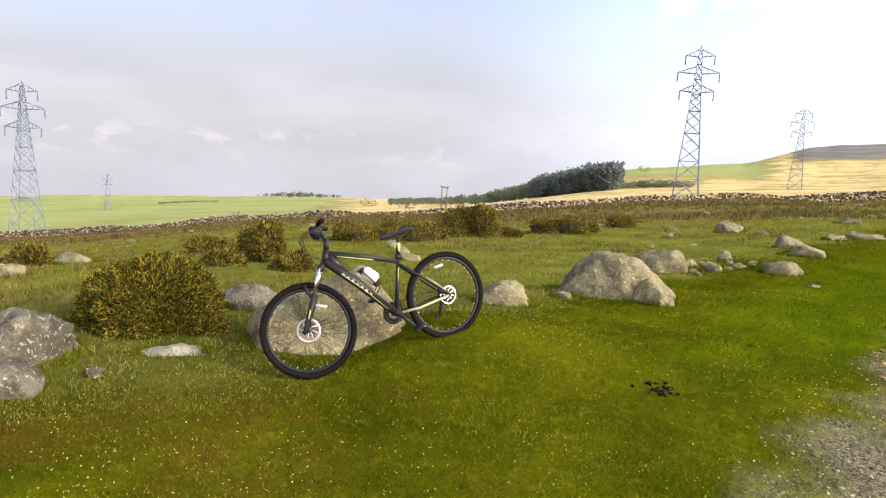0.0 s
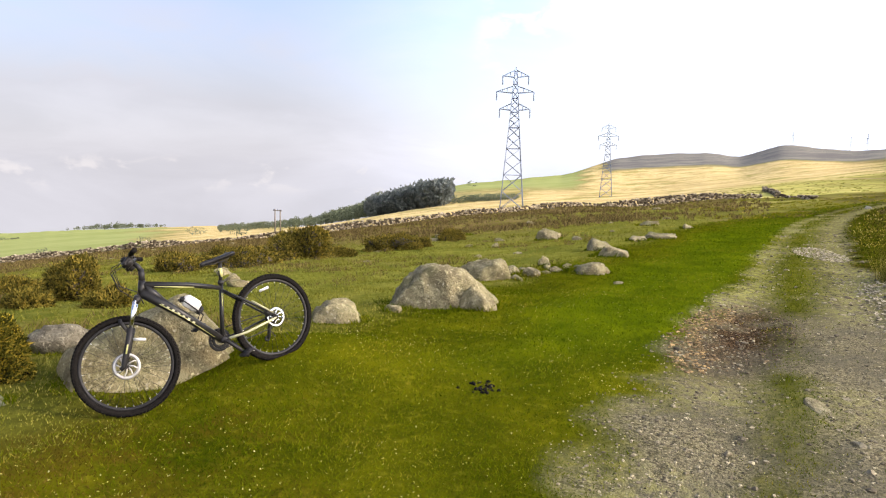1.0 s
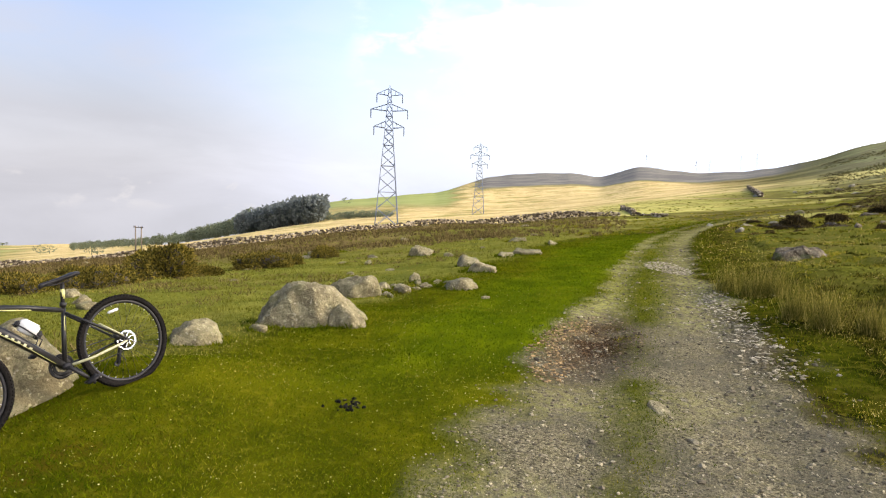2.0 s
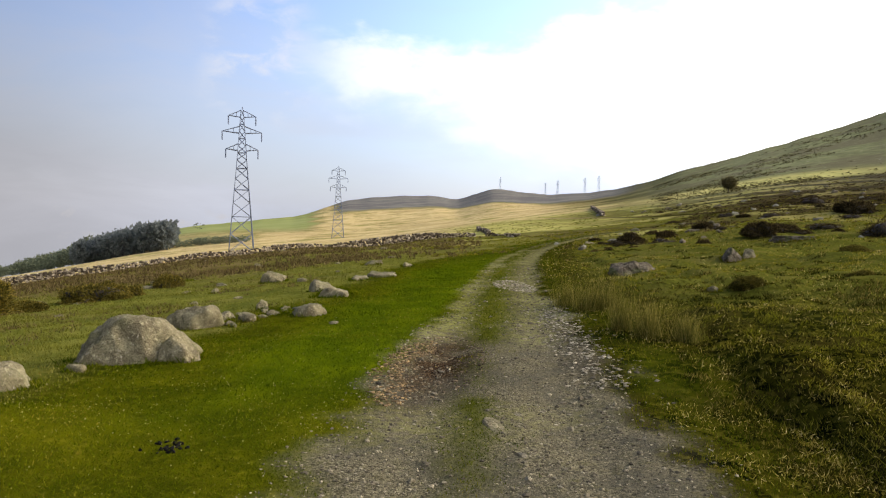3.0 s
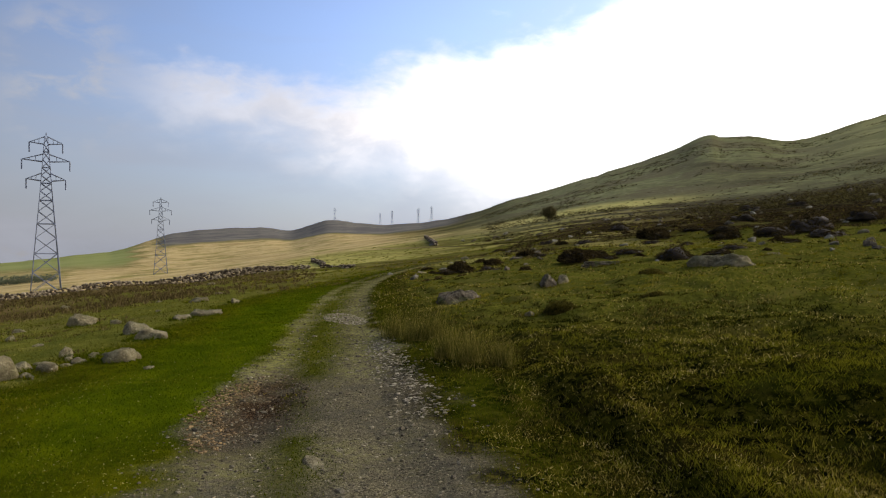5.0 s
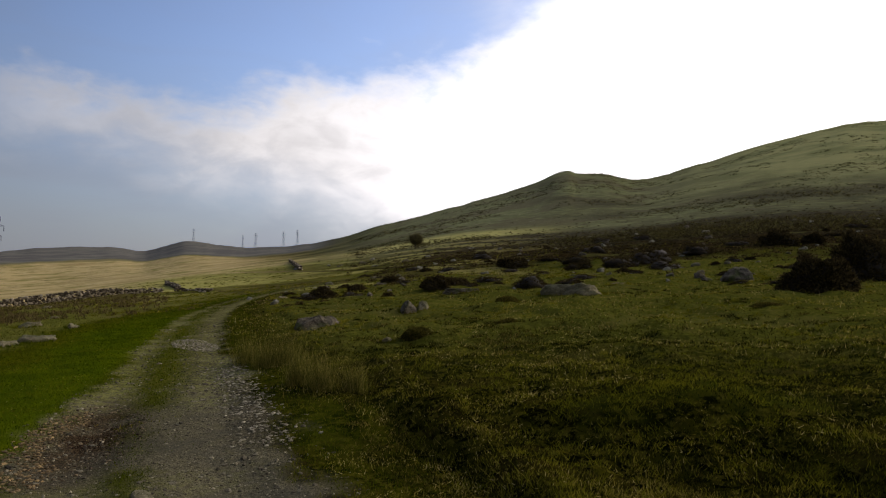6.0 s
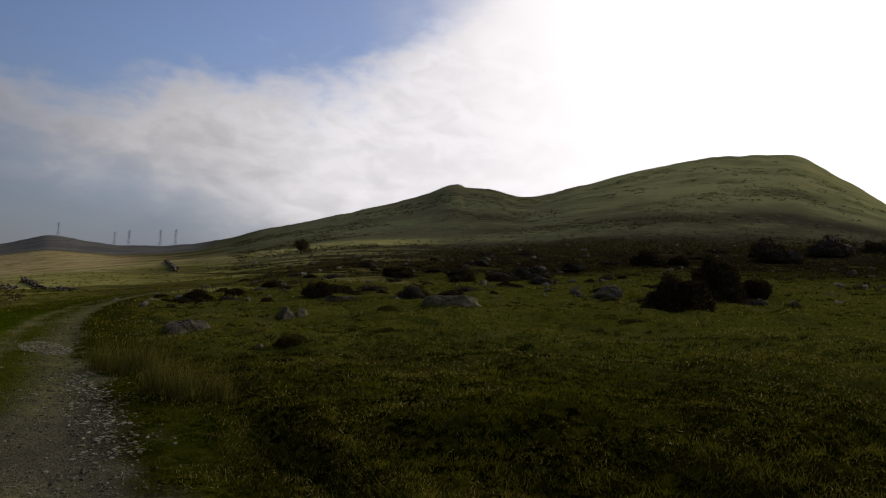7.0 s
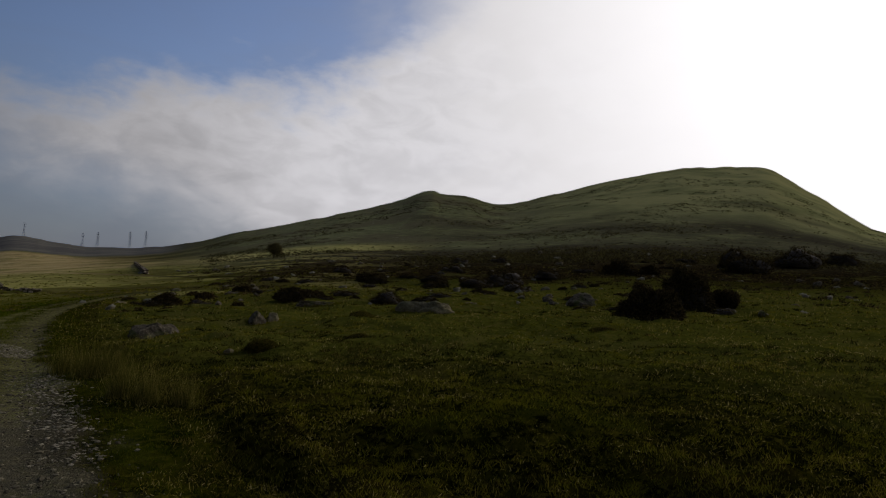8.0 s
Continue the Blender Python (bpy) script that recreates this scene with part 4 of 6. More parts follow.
def lattice(tall, base, waist, arms):
    """Bars of a square lattice tower, split into legs, bracing and arms."""
    def half(z):
        t = z / tall
        if t < 0.62:
            return base / 2 + (waist - base) / 2 * (t / 0.62)
        return waist / 2 * (1 - 0.75 * (t - 0.62) / 0.38)
    corner = [(1, 1), (-1, 1), (-1, -1), (1, -1)]
    levels = [0, 0.13, 0.25, 0.35, 0.44, 0.52, 0.59, 0.65, 0.70, 0.75, 0.80, 0.85, 0.90, 0.95, 1.0]
    legs = [[] for _ in corner]
    brace = []
    for a, b in zip(levels, levels[1:]):
        za, zb = a * tall, b * tall
        ha, hb = half(za), half(zb)
        for k, (cx, cy) in enumerate(corner):
            dx, dy = corner[(k + 1) % 4]
            legs[k].append(((cx * ha, cy * ha, za), (cx * hb, cy * hb, zb), 0.19 - 0.1 * a))
            brace.append(((cx * ha, cy * ha, za), (dx * hb, dy * hb, zb), 0.08))
            brace.append(((dx * ha, dy * ha, za), (cx * hb, cy * hb, zb), 0.08))
            if a in (0.25, 0.44, 0.59, 0.70, 0.80, 0.90):
                brace.append(((cx * ha, cy * ha, za), (dx * ha, dy * ha, za), 0.09))
    cross = []
    for z, reach in arms:
        h, hu = half(z), half(z + 1.3)
        for s in (-1, 1):
            tip = (s * reach, 0, z + 0.25)
            one = [((s * h, c * h, z), tip, 0.11) for c in (-1, 1)] + [((s * hu, c * hu, z + 1.3), tip, 0.09) for c in (-1, 1)]
            for t in (0.35, 0.65):
                lo = [h * s + (s * reach - h * s) * t, 0, z + 0.25 * t]
                up = [hu * s + (s * reach - hu * s) * t, 0, z + 1.3 + (0.25 - 1.3) * t]
                one.append((lo, up, 0.07))
            cross.append((tip, one))
    return legs, brace, cross


def pylon(az, d, turn, label):
    root = new("pylon")
    tall = 27.0
    legs, brace, cross = lattice(tall, 4.6, 1.9, [(19.3, 2.95), (22.6, 3.6), (25.6, 2.5)])
    for g in legs:
        bm = bmesh.new()
        part("leg", tube(bm, [g[0][0]] + [q for p, q, w in g], [0.075] + [w * 0.4 for p, q, w in g], 6), STEEL, root)
    part_mesh("bracing", bar_mesh("bracing", brace, STEEL), root)
    for (x, y, z), one in cross:
        arm = part_mesh("crossarm", bar_mesh("crossarm", one, STEEL), root)
        part_mesh("insulator", bar_mesh("insulator", [((x, y, z), (x, y, z - 1.7), 0.17)], STEEL), arm, "hanging insulator string")
    part_mesh("peak", bar_mesh("peak", [((0, 0, tall), (0, 0, tall + 0.6), 0.12)], STEEL), root)
    x, y = polar(az, d)
    root.matrix_world = pose(x, y, ground(x, y) - 0.2, 0, 0, turn)
    return tagged(root, label, "pylon", "power line pylons", "thing")


first = pylon(-10.7, 136, 12, "tall grey steel lattice pylon beyond the stone wall")
for az, d, turn, text in ((-3.0, 264, 4, "grey steel lattice pylon on the bleached moor"), (-61.5, 143, 40, "grey steel lattice pylon in a green field"),
                          (-56.2, 352, 50, "distant grey steel lattice pylon in a green field"), (10.45, 1560, 0, "far steel pylon on the skyline of the moor"),
                          (15.2, 1300, 20, "far steel pylon on the skyline of the moor"), (14.2, 1580, 25, "far steel pylon behind the moor's skyline"),
                          (17.4, 1220, 25, "far steel pylon on the skyline of the moor"), (18.5, 1240, 20, "far steel pylon on the skyline of the moor")):
    x, y = polar(az, d)
    size = 0.64 if d == 352 else 1.0
    tagged(copy_thing(first, pose(x, y, ground(x, y) - 0.2, 0, 0, turn) @ Matrix.Scale(size, 4)), text)


def pole_pair(az, d, label):
    root = new("power_pole")
    for s in (-0.9, 0.9):
        bm = bmesh.new()
        part("pole", tube(bm, [(s, 0, -0.5), (s, 0, 5.6)], [0.17, 0.12], 8), WOOD, root)
    bm = bmesh.new()
    part("crossarm", box(bm, (2.9, 0.16, 0.18), pose(0, 0, 5.3), 0.02), WOOD, root, is_smooth=False)
    for s in (-1.3, 0, 1.3):
        bm = bmesh.new()
        part("insulator", tube(bm, [(s, 0, 5.38), (s, 0, 5.7)], [0.1, 0.06], 8), STEEL, root)
    x, y = polar(az, d)
    root.matrix_world = pose(x, y, ground(x, y), 0, 0, -20)
    return tagged(root, label, "power pole", kind="thing")


pole_pair(-30.0, 160, "twin wooden power pole with a crossarm in the field")


def crown_cloud(rng, n, w, h, clump):
    """Leaf clumps that fill an uneven crown."""
    d = rng.normal(size=(n, 3))
    d /= np.linalg.norm(d, axis=1)[:, None]
    k = 1 + 0.3 * lumps(d, int(rng.integers(1, 60)), 1.8)
    p = d * (k * rng.uniform(0.6, 1.0, n))[:, None] * np.array([w / 2, w / 2, h / 2])
    v, f = sprays(p, d, clump, clump * 0.8, 3, rng)
    return v, f


def woodland(name, spots, mat, label, seed, clumps=70, narrow=0.62):
    """Many far trees that no one could count, in one piece: stems and crowns."""
    rng = np.random.default_rng(seed)
    vs, fs, n = [], [], 0
    for x, y, tall in spots:
        z = ground(x, y)
        w = tall * narrow * rng.uniform(0.8, 1.2)
        v, f = crown_cloud(rng, clumps, w, tall * 0.86, tall * 0.14)
        v = v + np.array([x, y, z + tall * 0.55])
        stem = np.array([[-0.15, -0.1, -0.5], [0.15, -0.1, -0.5], [0, 0.15, -0.5], [0, 0, tall * 0.7]]) + np.array([x, y, z])
        for q, g in ((v, f), (stem, np.array([[0, 1, 3], [1, 2, 3], [2, 0, 3]]))):
            vs.append(q)
            fs.append(g + n)
            n += len(q)
    return tagged(new(name, quick_mesh(name, np.concatenate(vs), np.concatenate(fs), mat)), label, "woodland", kind="stuff")


def wood_spots():
    rng = np.random.default_rng(5)
    tall_wood, low_wood, hedge = [], [], []
    for k in range(230):
        a = rng.uniform(-22.5, -15.95)
        d = rng.uniform(268, 325) + 4 * (-16 - a)
        x, y = polar(a, d)
        tall_wood.append((x, y, float(np.interp(a, [-22.5, -19, -16], [8.5, 10.0, 10.3])) * rng.uniform(0.85, 1.1)))
    for k in range(200):
        a = rng.uniform(-34.5, -21.5)
        d = rng.uniform(345, 450)
        x, y = polar(a, d)
        low_wood.append((x, y, float(np.interp(a, [-34.5, -30, -26, -21.5], [3.2, 4.0, 6.0, 11.0])) * rng.uniform(0.75, 1.15)))
    for k in range(70):
        a = rng.uniform(-45.5, -38.5)
        x, y = polar(a, rng.uniform(760, 800))
        low_wood.append((x, y, rng.uniform(4, 6.5) * float(np.interp(a, [-45.5, -42, -38.5], [0.4, 1.1, 0.5]))))
    for k in range(70):
        a = rng.uniform(-15.6, -10.3)
        d = 286 + rng.uniform(-6, 6)
        x, y = polar(a, d)
        hedge.append((x, y, rng.uniform(1.8, 3.2)))
    for k in range(90):
        a = rng.uniform(-52.6, -48.2)
        hedge.append((*polar(a, 470 + 8 * (a + 50) + rng.uniform(-2, 2)), rng.uniform(0.7, 1.5)))
    for a, d, t in ((-36.5, 300, 3.4), (-35.9, 302, 3.2), (-33.2, 186, 2.4), (-32.8, 187, 2.2), (-46.8, 133, 1.5), (-13.9, 500, 5), (-40.3, 260, 1.6), (-39.8, 262, 1.3)):
        x, y = polar(a, d)
        hedge.append((x, y, t))
    return tall_wood, low_wood, hedge


TALL_WOOD, LOW_WOOD, HEDGE = wood_spots()
woodland("conifer_plantation", TALL_WOOD, HAZY_NEEDLE, "dark green conifer plantation on a slope", 6, 80, 0.5)
woodland("woodland", LOW_WOOD, HAZY_BROADLEAF, "grey-green mixed woodland along the far fields", 7, 60, 0.9)
woodland("hedge", HEDGE, HAZY_BROADLEAF, "dark hedge and scattered shrubs in the fields", 8, 50, 1.5)


def lone_tree(az, d, tall, label):
    rng = np.random.default_rng(12)
    root = new("hawthorn_tree")
    bm = bmesh.new()
    tube(bm, [(0, 0, -0.3), (0.1, 0, tall * 0.25), (0.25, 0.1, tall * 0.5)], [0.22, 0.16, 0.1], 8)
    for k in range(6):
        a = k * 1.1
        tube(bm, [(0.15, 0.05, tall * 0.32), (math.cos(a) * tall * 0.2, math.sin(a) * tall * 0.2, tall * 0.55), (math.cos(a) * tall * 0.33, math.sin(a) * tall * 0.33, tall * 0.75)], [0.09, 0.06, 0.02], 6)
    part("trunk", bm, TWIG, root)
    v, f = crown_cloud(rng, 1100, tall * 1.0, tall * 0.72, 0.36)
    part_mesh("crown", quick_mesh("crown", v + np.array([0.2, 0, tall * 0.62]), f, TREE_LEAF), root)
    x, y = polar(az, d)
    root.matrix_world = pose(x, y, ground(x, y))
    return tagged(root, label, "tree", kind="thing")


lone_tree(28.3, 215, 4.6, "small lone round-crowned tree on the hillside")


# ---- boulders and bushes ----
boulder(-3.8, 4.27, 1.42, 0.86, 3, "large grey lichened boulder behind the bicycle", 0.62, 40, levels=5,
        planes=((-1, -0.2, 0.25, 0.9), (-0.45, 0.1, 1, 0.72), (0.95, -0.1, 0.8, 0.78), (1, 0.2, 0.1, 1.0), (-0.15, -1, 0.4, 0.68), (0.45, -1, 0.35, 0.74), (0.1, 1, 0.5, 0.7), (0.2, 0, 1, 0.95)), rugged=1.0)
boulder(-5.15, 4.75, 0.7, 0.29, 4, "grey boulder beside the gorse bush", 0.9, 40, GREY_STONE, rugged=2.0)
boulder(-4.42, 3.24, 0.44, 0.085, 5, "pale flat stone in the turf", 0.6, 54, PALE_STONE, planes=((-0.5, 0, 1, 0.62), (0.8, 0, 0.6, 0.75), (0, -1, 0.7, 0.6), (0, 1, 0.6, 0.7), (-1, -0.3, 0.3, 0.9)), rugged=2.0)
boulder(-5.15, 2.46, 0.98, 0.37, 6, "large grey lichened boulder beside the gorse bush", 0.8, -60, GREY_STONE, levels=5, flat=0.85)
boulder(-4.62, 2.15, 0.5, 0.2, 7, "grey stone at the foot of a boulder", 0.8, 10, GREY_STONE)
boulder(-4.47, 2.67, 0.15, 0.12, 8, "small dark stone in the turf", 0.9, 0, DARK_STONE, levels=3, name="stone")
boulder(-2.55, 7.74, 1.33, 0.87, 37, "large grey lichened boulder on the lawn", 0.72, 18, levels=5,
        planes=((-0.9, -0.15, 0.95, 0.82), (0.8, 0, 1.0, 0.78), (0.3, -0.6, 0.85, 0.78), (0.1, 0.05, 1, 0.76), (1, -0.2, 0.15, 0.98), (-0.4, -1, 0.55, 0.66), (0.5, -1, 0.45, 0.68), (0, 1, 0.6, 0.66)), rugged=1.2)

boulder(-2.15, 7.58, 0.56, 0.44, 39, "grey lichened stone against a large boulder", 0.8, 10, levels=4, rugged=1.8, flat=0.6)
boulder(-2.85, 11.2, 0.86, 0.44, 10, "grey lichened boulder in a row of stones", 0.8, 25, rugged=1.8)
boulder(-3.3, 6.35, 0.6, 0.36, 11, "pale grey boulder beside the bicycle's wheel", 0.75, 22, planes=((-1, 0, 0.3, 0.85), (-0.7, 0, 1, 0.78), (0.35, -0.2, 1, 0.75), (1, -0.1, 0.6, 0.8), (-0.3, -1, 0.5, 0.7), (0.6, -1, 0.3, 0.8), (0, 1, 0.4, 0.8)), rugged=2.0)
boulder(-2.94, 7.07, 0.22, 0.15, 12, "small round grey stone on the lawn", 0.9, levels=3, name="stone")
for n, (x, y, w, h) in enumerate(((-2.52, 12.0, 0.42, 0.24), (-2.15, 11.8, 0.5, 0.22), (-2.12, 13.4, 0.32, 0.22), (-1.18, 11.9, 0.76, 0.33),
                                  (-1.13, 16.9, 0.85, 0.42), (-0.88, 15.3, 1.05, 0.42), (-0.42, 20.2, 0.7, 0.24), (0.17, 20.9, 0.95, 0.34),
                                  (-3.33, 23.2, 0.8, 0.54), (-5.4, 20.5, 0.3, 0.18), (-4.46, 19.7, 0.36, 0.18), (-0.1, 30.2, 0.85, 0.42),
                                  (-8.6, 30, 1.6, 0.22), (-0.63, 10.8, 0.17, 0.08), (-10.3, 5.25, 0.5, 0.24), (-12.5, 7.55, 0.95, 0.26),
                                  (-2.32, 11.35, 0.22, 0.12), (-1.9, 12.2, 0.26, 0.14), (-2.05, 11.5, 0.3, 0.15), (-1.72, 11.95, 0.34, 0.18), (-1.55, 12.2, 0.24, 0.13), (-2.2, 11.05, 0.2, 0.1), (-0.75, 15.9, 0.4, 0.2), (-1.85, 11.7, 0.2, 0.1), (-1.4, 12.5, 0.2, 0.11), (-1.62, 12.7, 0.28, 0.14), (-2.4, 12.6, 0.26, 0.13), (-1.95, 12.7, 0.22, 0.12), (0.55, 21.6, 0.5, 0.22), (1.3, 26.5, 0.6, 0.3))):
    boulder(x, y, w, h, 50 + n, "grey lichened stone in the grass", 0.8, n * 47, levels=4 if w > 0.3 else 3, rugged=2.3, flat=0.6, name="boulder" if w > 0.4 else "stone")
FLAT_TOP = ((0.06, -0.1, 1, 0.55), (-1, -0.2, 0.4, 0.9), (1, -0.1, 0.3, 0.92), (0, -1, 0.25, 0.8), (0.6, -1, 0.3, 0.9), (0, 1, 0.3, 0.8), (-0.5, -1, 0.5, 0.85))
for n, (x, y, w, h, text) in enumerate(((6.9, 17.5, 1.45, 0.72, "dark mossy boulder with a pale patch"), (10.62, 18.6, 0.6, 0.42, "pale upright stone in the moor grass"),
                                        (10.2, 18.55, 0.78, 0.42, "dark leaning stone in the moor grass"), (6.47, 12.5, 0.36, 0.18, "small pale stone in the moor grass"),
                                        (18.1, 20.0, 2.4, 1.0, "wide flat-topped grey boulder on the moor"), (16.2, 25, 1.8, 0.38, "long low mossy boulder"),
                                        (12.8, 39.9, 1.3, 0.38, "low pale boulder by the track"), (28.65, 11.5, 0.8, 0.48, "speckled grey stone on the moor"),
                                        (22.4, 21.9, 1.2, 0.3, "low mossy boulder on the moor"), (29.3, 20.5, 2.0, 0.95, "dark blocky boulder on the moor"),
                                        (30.2, 58.7, 1.3, 0.55, "grey stone on the heath"), (20.1, 41.5, 1.0, 0.5, "grey stone on the heath"))):
    boulder(x, y, w, h, 90 + n, text, 0.75, n * 31, DARK_STONE if n not in (1, 3, 4, 6) else STONE, planes=FLAT_TOP if n in (4, 5, 8) else (), peak=0.2 if n not in (4, 5, 8) else 0.0, flat=0.62, rugged=2.6, levels=5)

bush(-5.18, 3.58, 1.18, 0.5, 1, "dense rounded gorse bush with yellow flowers", 15000, GORSE, 6500, 0.8, 0.36, ragged=0.27, turn=25, droop=0.22)
bush(-8.5, 8.3, 1.0, 0.6, 2, "brown-green gorse bush on the moor", 3600, GORSE_DRY, 500, fine=0.5, ragged=0.45)
bush(-8.9, 16.2, 1.75, 0.9, 3, "yellow-brown flowering gorse bush", 4000, GORSE_DRY, 900, fine=0.65, ragged=0.45)
for n, (x, y, w, h) in enumerate(((-9.7, 14.5, 1.4, 0.5), (-10.8, 13.7, 1.25, 0.42), (-10.2, 14.9, 1.1, 0.55), (-8.0, 20.4, 1.5, 0.66), (-7.55, 21.7, 1.0, 0.48), (-7.6, 26.4, 0.85, 0.5),
                                  (-8.1, 7.0, 0.5, 0.22), (-7.0, 7.3, 0.6, 0.3), (-12.2, 10.4, 0.9, 0.36), (-13.0, 6.9, 0.8, 0.36), (-8.1, 16.9, 0.7, 0.3), (-7.2, 20.1, 0.5, 0.2))):
    bush(x, y, w * 1.25, h * 0.74, 20 + n, "low brown-green gorse bush", 2200, GORSE_DRY, 200, fine=0.6, ragged=0.55)
clumps = []
for n, (x, y, w, h) in enumerate(((13.7, 35.1, 1.6, 0.6), (17.6, 39.7, 1.4, 0.4), (21.9, 43.6, 1.4, 0.6), (17.7, 29.7, 1.5, 0.72), (18.6, 30.4, 1.3, 0.6), (20.8, 32.8, 1.4, 0.62),
                                  (37.8, 49.9, 2.3, 0.85), (37.8, 41.5, 2.5, 0.78), (41.7, 46, 3.0, 0.75), (39.5, 38.6, 3.4, 1.1), (42.5, 38.4, 3.8, 1.4), (61.3, 49.2, 4.0, 1.7))):
    clumps.append(bush(x, y, w, h * 0.75, 60 + n, "dark low heather and gorse clump", 1500, GORSE_DARK, fine=0.9, ragged=0.5, name="heather_clump"))
for n, (x, y, w, h) in enumerate(((23.0, 13.1, 2.2, 1.25), (29.8, 15.6, 2.4, 2.0), (32.7, 15.1, 1.9, 1.05), (79.3, 51.3, 4.6, 2.0), (85, 50.6, 2.8, 1.3),
                                  (109.4, 47.8, 8.0, 2.6), (142.6, 53.3, 11, 3.8), (176.8, 55.9, 8, 3.6), (120, 55, 7, 3.0), (38.4, 51.2, 2.4, 0.9))):
    bush(x, y, w, h * 0.95, 80 + n, "dark gorse bush on the moor", 4000 if n < 3 else 1500, GORSE_DARK, fine=1.0 if n < 3 else 2.5, ragged=0.45)


for n, (x, y, w, h) in enumerate(((7.1, 12.35, 0.62, 0.3), (9.6, 12.6, 0.5, 0.2), (14.6, 19.5, 0.9, 0.32), (16.4, 10.6, 0.7, 0.26))):
    bush(x, y, w * 1.1, h * 0.72, 140 + n, "low mossy hummock of heather in the moor grass", 3600, HUMMOCK, fine=0.34, ragged=0.3, name="moss_hummock", category="hummock")


def scatter_clumps():
    """Small heather clumps that dot the slope above the track."""
    rng = np.random.default_rng(301)
    for n in range(120):
        a, r = rng.uniform(14, 66), math.exp(rng.uniform(math.log(30), math.log(150)))
        x, y = polar(a, r)
        if x < track_middle(y) + 3:
            continue
        size = rng.uniform(0.25, 0.65) * (0.65 + r / 90)
        tagged(copy_thing(clumps[n % len(clumps)], pose(x, y, ground(x, y) - 0.03, 0, 0, rng.uniform(0, 360)) @ Matrix.Diagonal((size, size, size * rng.uniform(0.6, 1.0), 1))), "small dark heather clump on the slope")


scatter_clumps()


# ---- turf, rushes, gravel ----
def off_track(x, y):
    return np.abs(x - track_middle(y)) / track_half(y) + 0.18 * grain(x / 0.35, y / 0.35, 21) + 0.14 * grain(x / 1.1, y / 1.1, 22)


def lay_turf(name, n, r0, r1, a0, a1, keep, height, width, lean, mat, seed, label):
    x, y, r, rng = scatter(n, r0, r1, a0, a1, seed)
    k = keep(x, y, r, rng)
    x, y, r = x[k], y[k], r[k]
    h = height(x, y, r) * rng.uniform(0.5, 1.3, len(x))
    p = np.stack([x, y, grounds(x, y) - 0.004], 1)
    me = blades(name, p, h, width(r), lean, mat, seed + 1)
    return tagged(new(name, me), label, "grass", kind="stuff")


def on_lawn(x, y, r, rng):
    lawn = (x - row_of_rocks(y) + 0.4 * grain(x / 1.1, y / 1.1, 22) > -0.3) & (x < track_middle(y))
    strip = np.abs(x - track_middle(y) + 0.24) < np.abs(rng.normal(size=len(x))) * (0.19 + 0.1 * smooth(7, 12, y))
    strip &= grain(x / 1.1, y / 1.1, 22) + 0.5 * grain(x / 0.35, y / 0.35, 21) + 0.5 * smooth(7, 11, y) > rng.uniform(-1.0, 0.5, len(x))
    return (lawn & (off_track(x, y) > rng.uniform(0.85, 1.2, len(x)))) | strip


def on_rough_left(x, y, r, rng):
    return (x - row_of_rocks(y) + 0.4 * grain(x / 1.1, y / 1.1, 22) < 0.0) & (rng.random(len(x)) < 0.75 + 0.5 * grain(x / 2.2, y / 2.2, 31))


def on_moor(x, y, r, rng):
    off = x - track_middle(y) - track_half(y) + 0.4 * grain(x / 1.1, y / 1.1, 22)
    return (x > track_middle(y)) & ((off > rng.uniform(0.3, 1.1, len(x))) | (y > 35)) & (off_track(x, y) > rng.uniform(0.9, 1.2, len(x))) & (rng.random(len(x)) < (0.75 + 0.45 * grain(x / 1.5, y / 1.5, 32)) * (1 - 0.85 * smooth(7, 18, r)))


def on_verge(x, y, r, rng):
    return on_lawn(x, y, r, rng) & (verge_of(x, y) > rng.random(len(x)))


def scuffed(x, y):
    return 0.95 * brown_of(x, y) * smooth(-0.7, 0.25, grain(x / 0.8, y / 0.8, 64) + 0.5 * grain(x / 0.3, y / 0.3, 65))


def on_scuffs(x, y, r, rng):
    return on_lawn(x, y, r, rng) & (scuffed(x, y) > rng.random(len(x)))


def on_plain_lawn(x, y, r, rng):
    return on_lawn(x, y, r, rng) & (verge_of(x, y) < rng.random(len(x))) & (scuffed(x, y) < rng.random(len(x)))


lay_turf("verge_grass", 260000, 3.5, 60, -40, 22, on_verge, lambda x, y, r: 0.013 + 0.0018 * r, lambda r: 0.003 + 0.0009 * r, 1.1, VERGE, 7, "deep green grass verge along the track")
lay_turf("bank_grass", 60000, 3.5, 45, 5, 40, lambda x, y, r, rng: (x > track_middle(y)) & (off_track(x, y) > rng.uniform(0.9, 1.2, len(x))) & (x - track_middle(y) - track_half(y) < rng.uniform(0.4, 1.4, len(x))),
         lambda x, y, r: 0.02 + 0.002 * r, lambda r: 0.0035 + 0.0010 * r, 0.8, BANK, 11, "short green grass on the bank beside the track")
lay_turf("lawn_grass", 360000, 2.0, 60, -75, 22, on_plain_lawn, lambda x, y, r: 0.012 + 0.0018 * r + 0.012 * np.maximum(0, grain(x / 0.5, y / 0.5, 33)),
         lambda r: 0.003 + 0.0009 * r, 1.1, LAWN, 1, "short bright green grazed grass")
lay_turf("scuffed_turf", 120000, 2.0, 9, -85, -20, on_scuffs, lambda x, y, r: 0.012 + 0.002 * r, lambda r: 0.003 + 0.0009 * r, 1.2, BROWN_TURF, 13, "brownish scuffed turf below the boulders")
